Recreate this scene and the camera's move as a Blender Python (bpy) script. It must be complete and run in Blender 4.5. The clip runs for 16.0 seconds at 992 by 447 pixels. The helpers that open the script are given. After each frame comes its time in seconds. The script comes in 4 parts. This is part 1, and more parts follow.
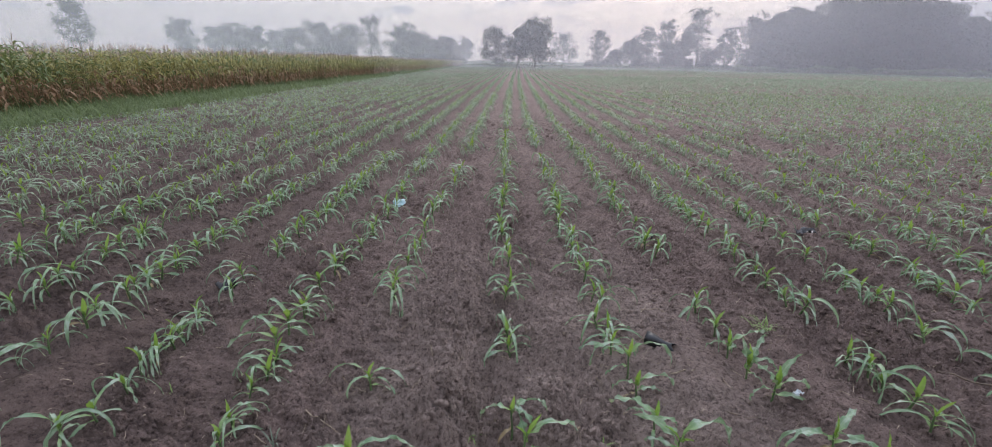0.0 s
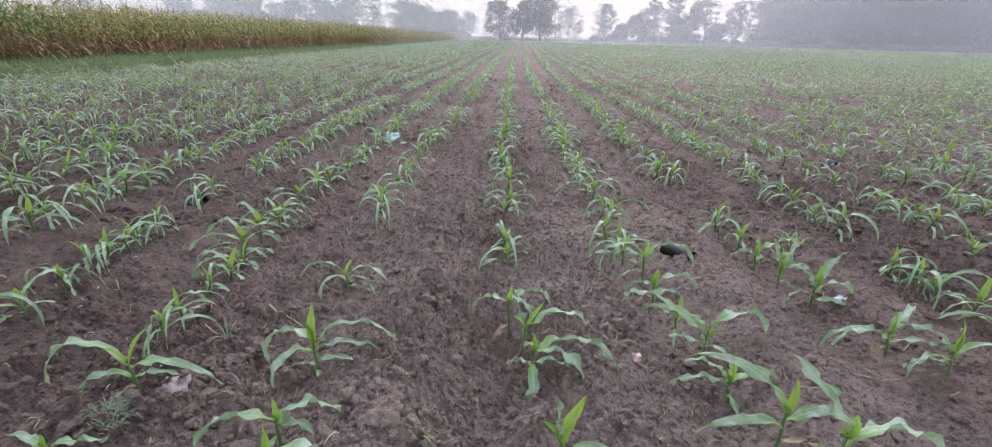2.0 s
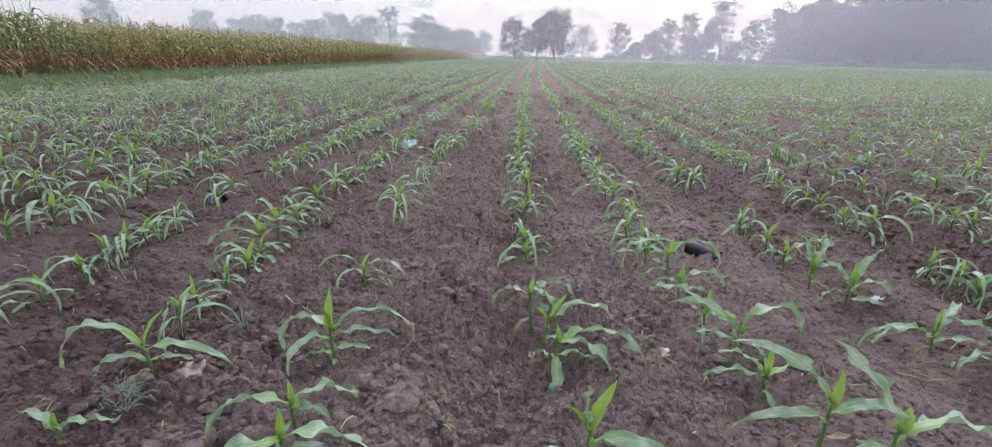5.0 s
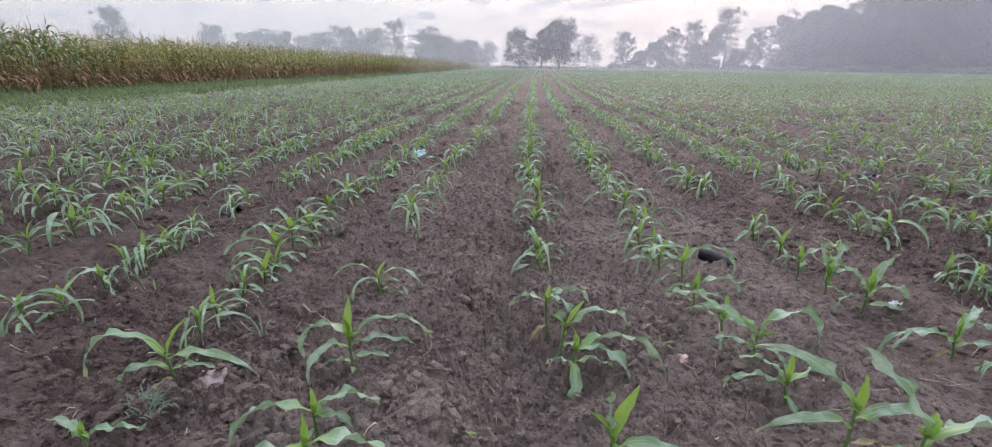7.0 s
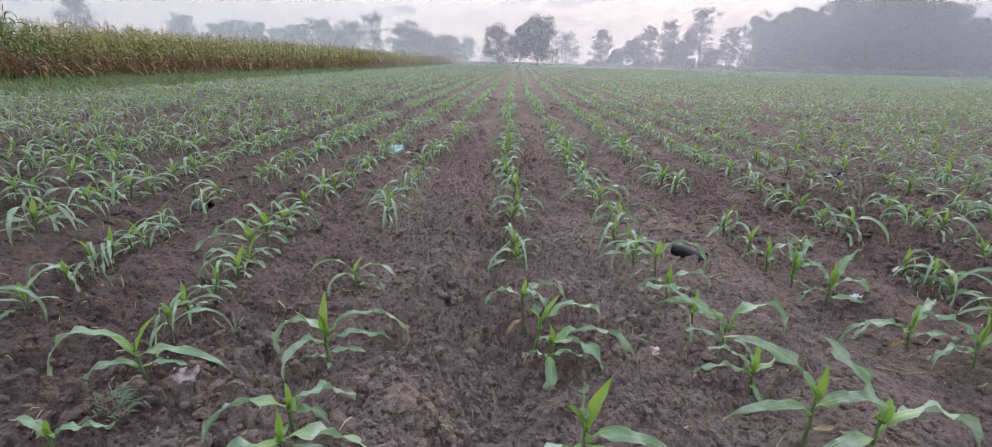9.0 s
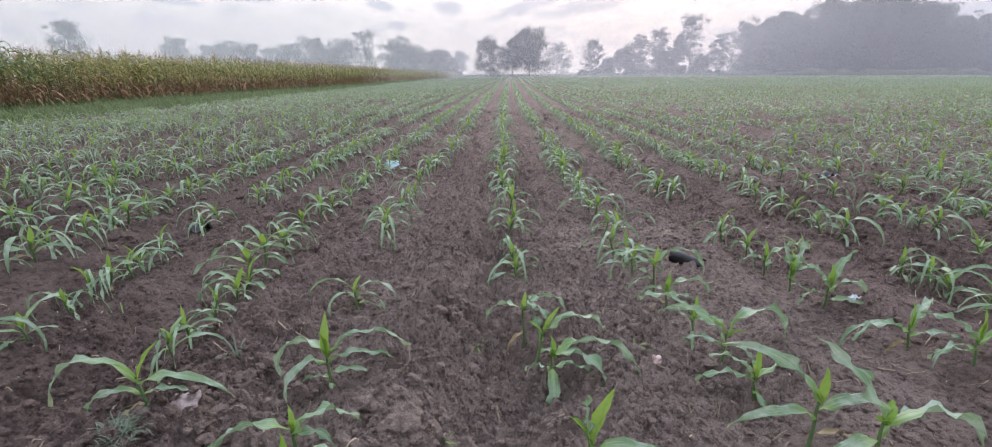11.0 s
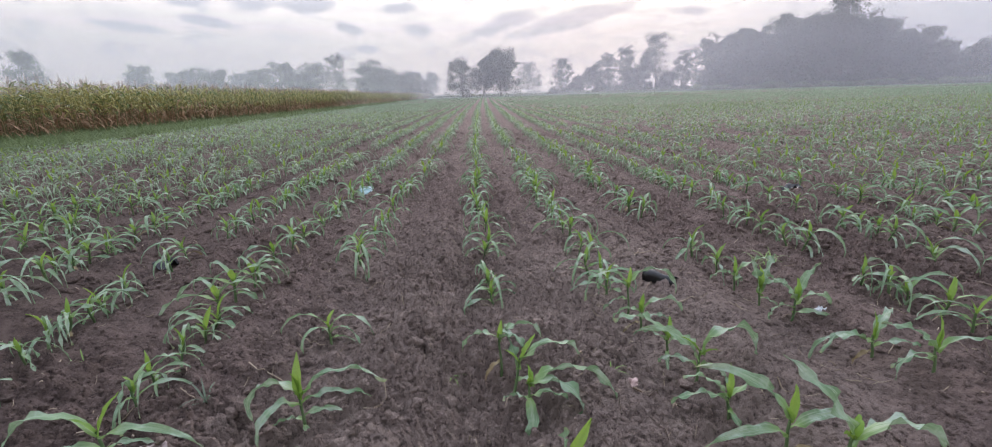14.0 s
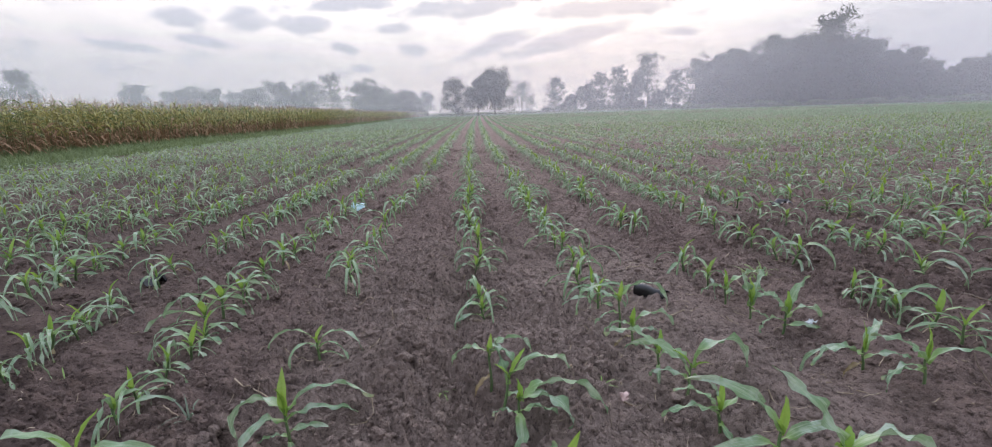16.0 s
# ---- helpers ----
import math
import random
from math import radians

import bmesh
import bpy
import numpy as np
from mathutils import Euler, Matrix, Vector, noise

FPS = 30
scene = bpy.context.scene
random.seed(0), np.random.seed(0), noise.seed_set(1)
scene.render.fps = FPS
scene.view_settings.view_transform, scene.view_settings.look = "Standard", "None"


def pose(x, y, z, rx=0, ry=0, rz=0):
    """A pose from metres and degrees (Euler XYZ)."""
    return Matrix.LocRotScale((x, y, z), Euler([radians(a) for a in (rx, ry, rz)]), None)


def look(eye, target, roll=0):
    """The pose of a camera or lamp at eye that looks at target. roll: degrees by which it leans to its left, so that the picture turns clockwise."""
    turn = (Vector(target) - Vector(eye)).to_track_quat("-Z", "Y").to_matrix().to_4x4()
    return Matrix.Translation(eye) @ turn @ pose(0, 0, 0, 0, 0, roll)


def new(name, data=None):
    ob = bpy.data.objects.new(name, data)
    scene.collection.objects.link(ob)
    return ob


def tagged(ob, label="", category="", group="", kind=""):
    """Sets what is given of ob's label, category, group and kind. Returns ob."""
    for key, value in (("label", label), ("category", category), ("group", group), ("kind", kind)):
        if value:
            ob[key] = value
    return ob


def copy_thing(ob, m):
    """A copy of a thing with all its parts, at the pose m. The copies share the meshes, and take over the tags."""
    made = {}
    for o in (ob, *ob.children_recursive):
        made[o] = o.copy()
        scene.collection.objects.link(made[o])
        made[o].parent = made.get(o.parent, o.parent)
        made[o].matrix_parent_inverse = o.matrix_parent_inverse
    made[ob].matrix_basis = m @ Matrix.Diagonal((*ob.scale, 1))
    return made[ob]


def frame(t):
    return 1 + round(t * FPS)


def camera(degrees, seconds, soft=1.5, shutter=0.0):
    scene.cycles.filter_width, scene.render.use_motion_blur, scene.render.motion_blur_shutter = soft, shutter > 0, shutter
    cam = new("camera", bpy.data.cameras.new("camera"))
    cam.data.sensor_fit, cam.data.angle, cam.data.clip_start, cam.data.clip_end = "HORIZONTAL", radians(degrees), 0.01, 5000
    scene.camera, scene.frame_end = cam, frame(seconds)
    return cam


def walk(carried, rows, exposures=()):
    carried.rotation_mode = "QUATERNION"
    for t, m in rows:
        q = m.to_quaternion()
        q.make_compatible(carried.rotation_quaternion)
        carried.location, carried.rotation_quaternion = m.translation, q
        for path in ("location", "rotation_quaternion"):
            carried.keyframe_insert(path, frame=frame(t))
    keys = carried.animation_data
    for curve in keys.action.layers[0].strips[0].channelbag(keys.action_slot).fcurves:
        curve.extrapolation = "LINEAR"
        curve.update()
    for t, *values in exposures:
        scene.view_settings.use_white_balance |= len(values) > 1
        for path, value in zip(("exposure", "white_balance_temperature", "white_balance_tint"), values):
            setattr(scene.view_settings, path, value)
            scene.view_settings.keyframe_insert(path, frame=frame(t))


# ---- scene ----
cam = camera(91.3, 16.0, 1.0)
PATH = [
    (0, (0.096, 0.013, 1.545), (0.02, 1.907, 0.909), 1.0),
    (0.5, (0.163, 0.075, 1.494), (0.104, 1.948, 0.795), 1.1),
    (1, (0.16, 0.125, 1.411), (0.101, 1.971, 0.643), 1.4),
    (1.5, (0.125, 0.153, 1.236), (0.061, 1.999, 0.468), 1.3),
    (2, (0.124, 0.186, 1.025), (0.041, 2.05, 0.305), 1.4),
    (2.5, (0.116, 0.203, 0.912), (0.027, 2.089, 0.251), 1.8),
    (3, (0.095, 0.208, 0.836), (-0.022, 2.109, 0.225), 1.4),
    (3.5, (0.096, 0.212, 0.801), (-0.038, 2.107, 0.176), 1.4),
    (4, (0.093, 0.224, 0.835), (-0.041, 2.117, 0.205), 1.6),
    (4.5, (0.094, 0.209, 0.902), (-0.041, 2.096, 0.254), 1.5),
    (5, (0.096, 0.192, 0.917), (-0.044, 2.076, 0.261), 1.3),
    (5.2, (0.092, 0.18, 0.917), (-0.079, 2.068, 0.279), 0.6),
    (7.3, (0.063, 0.176, 0.913), (-0.102, 2.071, 0.294), 0.5),
    (7.5, (0.068, 0.174, 0.912), (-0.084, 2.07, 0.294), 0.7),
    (8, (0.069, 0.175, 0.911), (-0.047, 2.072, 0.289), 1.4),
    (8.5, (0.07, 0.17, 0.913), (-0.018, 2.065, 0.278), 1.8),
    (11, (0.071, 0.158, 0.929), (0.001, 2.068, 0.339), -0.4),
    (11.5, (0.071, 0.165, 0.92), (-0.019, 2.084, 0.364), -0.6),
    (12, (0.072, 0.173, 0.911), (-0.032, 2.091, 0.356), -0.6),
    (12.5, (0.072, 0.168, 0.91), (-0.039, 2.087, 0.356), -0.0),
    (13, (0.085, 0.17, 0.911), (0.018, 2.089, 0.351), 0.5),
    (13.5, (0.083, 0.164, 0.93), (0.127, 2.088, 0.383), 0.5),
    (14, (0.089, 0.162, 0.967), (0.114, 2.093, 0.448), -1.8),
    (14.5, (0.107, 0.173, 0.96), (0.16, 2.11, 0.465), -1.5),
    (15, (0.102, 0.166, 0.963), (0.172, 2.109, 0.495), -1.2),
    (15.5, (0.094, 0.169, 0.963), (0.169, 2.115, 0.508), -1.1),
    (16, (0.107, 0.159, 0.951), (0.157, 2.107, 0.501), -1.8),
]
EXPOSURES = [(0.0, 0.0), (0.5, 0.43), (1.0, 0.88), (1.5, 1.03), (2.0, 0.46), (2.5, -0.2), (3.0, -0.46), (3.5, 0.0), (4.0, 0.57), (4.5, 0.38), (5.0, 0.38), (7.5, 0.24), (8.5, 0.22), (11.0, 0.27), (11.5, -0.03), (12.0, 0.05), (13.0, 0.12), (14.5, 0.1), (16.0, 0.1)]
walk(cam, [(t, look(eye, target, roll)) for t, eye, target, roll in PATH], EXPOSURES)

# ---- light and sky ----
SUN_AZ, SUN_EL = 14.0, 9.0
world = bpy.data.worlds.new("dawn_sky")
scene.world = world
world.use_nodes = True
wt = world.node_tree
wt.nodes.clear()


class Nodes:
    """Short hand for wiring shader nodes."""

    def __init__(self, tree):
        self.tree = tree

    def add(self, kind):
        return self.tree.nodes.new(kind)

    def link(self, a, b):
        self.tree.links.new(a, b)

    def put(self, socket, value):
        if isinstance(value, bpy.types.NodeSocket):
            self.link(value, socket)
        else:
            socket.default_value = value

    def math(self, op, a, b=0.0, c=None, clamp=False):
        n = self.add("ShaderNodeMath")
        n.operation, n.use_clamp = op, clamp
        self.put(n.inputs[0], a)
        self.put(n.inputs[1], b)
        if c is not None:
            self.put(n.inputs[2], c)
        return n.outputs[0]

    def span(self, v, a, b, lo=0.0, hi=1.0):
        n = self.add("ShaderNodeMapRange")
        n.interpolation_type = "SMOOTHSTEP"
        self.put(n.inputs[0], v)
        for i, x in enumerate((a, b, lo, hi)):
            self.put(n.inputs[i + 1], x)
        return n.outputs[0]

    def mix(self, f, a, b, how="MIX"):
        n = self.add("ShaderNodeMix")
        n.data_type, n.blend_type = "RGBA", how
        self.put(n.inputs[0], f)
        for i, x in ((6, a), (7, b)):
            self.put(n.inputs[i], x if isinstance(x, bpy.types.NodeSocket) else (*x, 1))
        return n.outputs[2]

    def noise(self, vec, scale, detail=4.0, rough=0.55, dist=0.0):
        n = self.add("ShaderNodeTexNoise")
        if vec is not None:
            self.link(vec, n.inputs["Vector"])
        n.inputs["Scale"].default_value = scale
        n.inputs["Detail"].default_value = detail
        n.inputs["Roughness"].default_value = rough
        n.inputs["Distortion"].default_value = dist
        return n.outputs["Fac"]


w = Nodes(wt)
sky = w.add("ShaderNodeTexSky")
sky.sky_type, sky.sun_disc = "NISHITA", False
sky.sun_elevation, sky.sun_rotation = radians(SUN_EL), radians(SUN_AZ)
sky.air_density, sky.dust_density = 2.0, 4.0
way = w.add("ShaderNodeTexCoord").outputs["Generated"]
parts_of = w.add("ShaderNodeSeparateXYZ")
w.link(way, parts_of.inputs[0])
dx, dy, dz = parts_of.outputs
up = w.math("MAXIMUM", dz, 0.0)
flat = w.math("ADD", up, 0.15)
plan = w.add("ShaderNodeCombineXYZ")
w.link(w.math("DIVIDE", dx, flat), plan.inputs[0])
w.link(w.math("DIVIDE", dy, flat), plan.inputs[1])
turned = w.add("ShaderNodeMapping")
turned.inputs["Rotation"].default_value = (0, 0, radians(-35))
turned.inputs["Scale"].default_value = (0.6, 1.0, 1.0)
w.link(plan.outputs[0], turned.inputs["Vector"])
big = w.noise(turned.outputs[0], 1.5, 6.0, 0.55, 0.3)
streak = w.noise(turned.outputs[0], 4.2, 5.0, 0.5, 0.6)
cover = w.math("ADD", w.math("MULTIPLY", big, 0.55), w.math("MULTIPLY", streak, 0.45))
cloud = w.math("MULTIPLY", w.span(cover, 0.485, 0.56), w.span(up, 0.19, 0.27))
# separate grey cloud bars low in the sky ahead: azimuth, elevation, half length, half width, tilt in degrees
degrees_of = 180 / math.pi
c_az = w.math("MULTIPLY", w.math("ARCTAN2", dx, dy), degrees_of)
c_el = w.math("MULTIPLY", w.math("ARCSINE", dz), degrees_of)
c_at = w.add("ShaderNodeCombineXYZ")
w.link(w.math("MULTIPLY", c_az, 0.55), c_at.inputs[0])
w.link(w.math("MULTIPLY", c_el, 1.3), c_at.inputs[1])
ragged = w.noise(c_at.outputs[0], 0.55, 5.0, 0.6, 0.4)
wisps = w.noise(c_at.outputs[0], 0.22, 4.0, 0.55, 0.3)
bars = 0.0
for b_az, b_el, b_long, b_wide, b_tilt in (
        (2.5, 7.4, 5.2, 1.0, 17), (9.9, 7.5, 8.2, 1.0, 12), (-7.0, 6.9, 1.9, 0.8, -1), (-18.3, 9.4, 2.8, 1.0, 4), (-23.8, 9.6, 2.2, 1.3, 2),
        (-29.4, 9.6, 2.3, 0.9, -2), (-33.8, 6.7, 3.3, 0.5, -7), (-12.6, 5.0, 1.2, 0.5, -1), (-9.2, 9.1, 2.2, 0.6, 0), (-0.2, 11.2, 9.0, 1.2, 5),
        (14.3, 10.3, 9.4, 1.0, 0), (21.7, 7.6, 2.5, 0.5, -5), (-27.2, 7.4, 3.2, 0.5, -9), (-13.0, 11.4, 6.7, 0.8, 4), (-14.4, 7.1, 1.7, 0.6, -15)):
    cb, sb = math.cos(radians(b_tilt)), math.sin(radians(b_tilt))
    off_a, off_e = w.math("SUBTRACT", c_az, b_az), w.math("SUBTRACT", c_el, b_el)
    lie = w.math("ADD", w.math("MULTIPLY", off_a, cb / b_long), w.math("MULTIPLY", off_e, sb / b_long))
    rise_ = w.math("ADD", w.math("MULTIPLY", off_a, -sb / b_wide), w.math("MULTIPLY", off_e, cb / b_wide))
    away = w.math("ADD", w.math("MULTIPLY", lie, lie), w.math("MULTIPLY", rise_, rise_))
    bars = w.math("MAXIMUM", bars, w.math("SUBTRACT", 1.25, away))
bars = w.span(w.math("ADD", bars, w.math("MULTIPLY", w.math("SUBTRACT", ragged, 0.5), 3.2)), -0.15, 1.1)
faint = w.math("MULTIPLY", w.span(wisps, 0.48, 0.66, 0.0, 0.32), w.span(up, 0.06, 0.14))
# nearness to the place of the rising sun
az = radians(SUN_AZ)
ahead = w.math("ADD", w.math("MULTIPLY", dx, math.sin(az)), w.math("MULTIPLY", dy, math.cos(az)))
glow = w.math("MULTIPLY", w.span(ahead, 0.72, 1.0), w.span(up, 0.34, 0.02))
veil = w.mix(w.span(up, 0.0, 0.20), (0.84, 0.755, 0.77), (1.05, 1.005, 1.025))
veil = w.mix(w.math("MULTIPLY", glow, 1.0), veil, w.mix(w.span(up, 0.05, 0.16), (1.12, 0.98, 0.90), (1.28, 1.20, 1.16)))
veil = w.mix(w.span(dx, 0.42, 0.68, 0.0, 0.75), veil, (0.64, 0.66, 0.75))
grey = w.mix(w.span(up, 0.02, 0.25), (0.50, 0.47, 0.53), (0.46, 0.50, 0.62))
open_amount = w.math("MULTIPLY", cloud, w.span(up, 0.07, 0.18, 0.08, 0.9))
tone = w.mix(open_amount, veil, grey)
tone = w.mix(w.math("MULTIPLY", w.math("MAXIMUM", bars, faint), 0.85), tone, (0.55, 0.575, 0.69))
tone = w.mix(w.span(up, 0.3, 0.7), tone, (0.64, 0.69, 0.86))
# an overcast dome is brighter overhead than at its rim
dome = w.add("ShaderNodeMix")
dome.data_type, dome.blend_type = "RGBA", "MULTIPLY"
dome.inputs[0].default_value = 1.0
w.link(tone, dome.inputs[6])
# and brighter in the east than behind one's back
lift = w.math("MULTIPLY", w.span(up, 0.28, 0.85, 1.0, 2.7), w.span(ahead, -0.7, 0.75, 0.56, 1.10))
w.link(lift, dome.inputs[7])
back_cloud = w.add("ShaderNodeBackground")
w.link(dome.outputs[2], back_cloud.inputs[0])
back_cloud.inputs[1].default_value = 1.0
back_sky = w.add("ShaderNodeBackground")
w.link(sky.outputs[0], back_sky.inputs[0])
back_sky.inputs[1].default_value = 0.05
both = w.add("ShaderNodeMixShader")
both.inputs[0].default_value = 0.07
w.link(back_cloud.outputs[0], both.inputs[1])
w.link(back_sky.outputs[0], both.inputs[2])
w.link(both.outputs[0], w.add("ShaderNodeOutputWorld").inputs[0])

sun_data = bpy.data.lights.new("sun", "SUN")
sun_data.energy, sun_data.angle, sun_data.color = 1.1, radians(24), (1.0, 0.90, 0.86)
sun = new("sun", sun_data)
sun.matrix_world = look((0, 0, 40), (-math.sin(az) * 100, -math.cos(az) * 100, 40 - 100 * math.tan(radians(SUN_EL + 13))))


# ---- materials ----
def material(name):
    m = bpy.data.materials.new(name)
    m.use_nodes = True
    m.node_tree.nodes.clear()
    n = Nodes(m.node_tree)
    out = n.add("ShaderNodeOutputMaterial")
    return m, n, out


def world_place(n):
    return n.add("ShaderNodeNewGeometry").outputs["Position"]


def bump(n, height, strength, distance):
    b = n.add("ShaderNodeBump")
    b.inputs["Strength"].default_value = strength
    b.inputs["Distance"].default_value = distance
    n.link(height, b.inputs["Height"])
    return b.outputs["Normal"]


def surface(n, out, colour, rough=0.7, normal=None, spec=0.5, metal=0.0):
    p = n.add("ShaderNodeBsdfPrincipled")
    n.put(p.inputs["Base Color"], colour if isinstance(colour, bpy.types.NodeSocket) else (*colour, 1))
    n.put(p.inputs["Roughness"], rough)
    n.put(p.inputs["Specular IOR Level"], spec)
    p.inputs["Metallic"].default_value = metal
    if normal is not None:
        n.link(normal, p.inputs["Normal"])
    n.link(p.outputs[0], out.inputs[0])
    return p


def leaf_material(name, dark, light, tip, through_light=0.30, rough=0.50, island=False, ribbed=False):
    """Blade with fine lengthwise grain, dew and its sky sheen painted as paler patches, and some light passing through.
    """
    m, n, out = material(name)
    place = world_place(n)
    if island:
        rnd = n.add("ShaderNodeNewGeometry").outputs["Random Per Island"]
    else:
        rnd = n.add("ShaderNodeObjectInfo").outputs["Random"]
    patch = n.noise(place, 20.0, 4.0)
    fine = n.noise(place, 160.0, 2.0)
    c = n.mix(rnd, dark, light)
    c = n.mix(n.span(patch, 0.45, 0.68, 0.0, 0.75), c, tip)
    c = n.mix(n.span(fine, 0.3, 0.7, 0.0, 0.35), c, dark)
    if ribbed:
        along, across = n.add("ShaderNodeAttribute"), n.add("ShaderNodeAttribute")
        along.attribute_name, across.attribute_name = "along", "across"
        lane = n.add("ShaderNodeCombineXYZ")
        n.link(n.math("MULTIPLY", across.outputs["Fac"], 9.0), lane.inputs[0])
        n.link(n.math("MULTIPLY", along.outputs["Fac"], 3.0), lane.inputs[1])
        n.link(n.math("MULTIPLY", rnd, 60.0), lane.inputs[2])
        vein = n.noise(lane.outputs[0], 1.0, 4.0, 0.6)
        c = n.mix(n.span(vein, 0.50, 0.68, 0.0, 0.55), c, tip)
        c = n.mix(n.span(vein, 0.47, 0.32, 0.0, 0.5), c, dark)
        c = n.mix(n.span(along.outputs["Fac"], 0.34, 0.0, 0.0, 0.75), c, (0.25, 0.40, 0.06))
        c = n.mix(n.span(across.outputs["Fac"], 0.80, 0.98, 0.0, 0.5), c, (0.40, 0.50, 0.32))
        worn = n.math("ADD", along.outputs["Fac"], n.math("MULTIPLY", n.math("SUBTRACT", patch, 0.5), 0.5))
        c = n.mix(n.span(worn, 0.90, 1.08, 0.0, 0.7), c, (0.42, 0.40, 0.16))
    p = n.add("ShaderNodeBsdfPrincipled")
    n.link(c, p.inputs["Base Color"])
    n.put(p.inputs["Roughness"], n.span(patch, 0.3, 0.8, rough - 0.08, rough + 0.15))
    p.inputs["Specular IOR Level"].default_value = 0.36
    n.link(bump(n, fine, 0.25, 0.002), p.inputs["Normal"])
    t = n.add("ShaderNodeBsdfTranslucent")
    n.link(n.mix(0.5, c, light), t.inputs[0])
    s = n.add("ShaderNodeMixShader")
    s.inputs[0].default_value = through_light
    n.link(p.outputs[0], s.inputs[1])
    n.link(t.outputs[0], s.inputs[2])
    n.link(s.outputs[0], out.inputs[0])
    return m


LEAF = leaf_material("maize_leaf", (0.145, 0.255, 0.13), (0.30, 0.435, 0.24), (0.60, 0.67, 0.58), ribbed=True)
# field leaves paler, the farthest also evened out: haze put into the colour
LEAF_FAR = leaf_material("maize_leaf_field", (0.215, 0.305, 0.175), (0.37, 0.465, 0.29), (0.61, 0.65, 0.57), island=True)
LEAF_HAZE_PALE = leaf_material("maize_leaf_haze_pale", (0.255, 0.365, 0.215), (0.325, 0.44, 0.27), (0.41, 0.49, 0.37), island=True)
YOUNG = leaf_material("maize_young_leaf", (0.19, 0.35, 0.055), (0.33, 0.48, 0.09), (0.34, 0.48, 0.17), 0.4)
YOUNG_FAR = leaf_material("maize_young_leaf_field", (0.22, 0.37, 0.05), (0.37, 0.50, 0.08), (0.34, 0.48, 0.14), 0.4, island=True)
STEM = leaf_material("maize_stem", (0.10, 0.17, 0.07), (0.16, 0.24, 0.10), (0.20, 0.26, 0.13), 0.1)
WITHERED = leaf_material("withered_leaf", (0.25, 0.19, 0.10), (0.36, 0.28, 0.16), (0.30, 0.26, 0.15), 0.2, 0.6)
CORN_GREEN = leaf_material("corn_leaf_green", (0.100, 0.150, 0.058), (0.215, 0.265, 0.090), (0.270, 0.300, 0.140), island=True)
CORN_YELLOW = leaf_material("corn_leaf_ripening", (0.29, 0.29, 0.085), (0.48, 0.43, 0.16), (0.46, 0.40, 0.20), island=True)
CORN_DRY = leaf_material("corn_leaf_dry", (0.25, 0.150, 0.085), (0.48, 0.310, 0.190), (0.40, 0.275, 0.18), 0.25, 0.65, island=True)
CORN_TASSEL = leaf_material("corn_tassel", (0.30, 0.22, 0.17), (0.50, 0.40, 0.33), (0.42, 0.34, 0.28), 0.3, 0.7, island=True)
CORN_STALK = leaf_material("corn_stalk_green", (0.14, 0.15, 0.06), (0.26, 0.24, 0.10), (0.24, 0.20, 0.10), 0.0, 0.5, island=True)
GRASS = leaf_material("bank_grass", (0.10, 0.150, 0.058), (0.22, 0.285, 0.11), (0.26, 0.305, 0.15), island=True)
WEED = leaf_material("pale_weed", (0.14, 0.19, 0.13), (0.20, 0.26, 0.17), (0.24, 0.29, 0.22))
TREE_LEAF = leaf_material("tree_leaf", (0.022, 0.036, 0.016), (0.05, 0.07, 0.03), (0.05, 0.06, 0.03), 0.2, 0.5, island=True)


def bark_material():
    m, n, out = material("tree_bark")
    place = world_place(n)
    coarse, fine = n.noise(place, 2.0, 5.0), n.noise(place, 11.0, 4.0)
    c = n.mix(coarse, (0.05, 0.04, 0.03), (0.12, 0.10, 0.08))
    surface(n, out, c, 0.85, bump(n, fine, 0.6, 0.05))
    return m


BARK = bark_material()


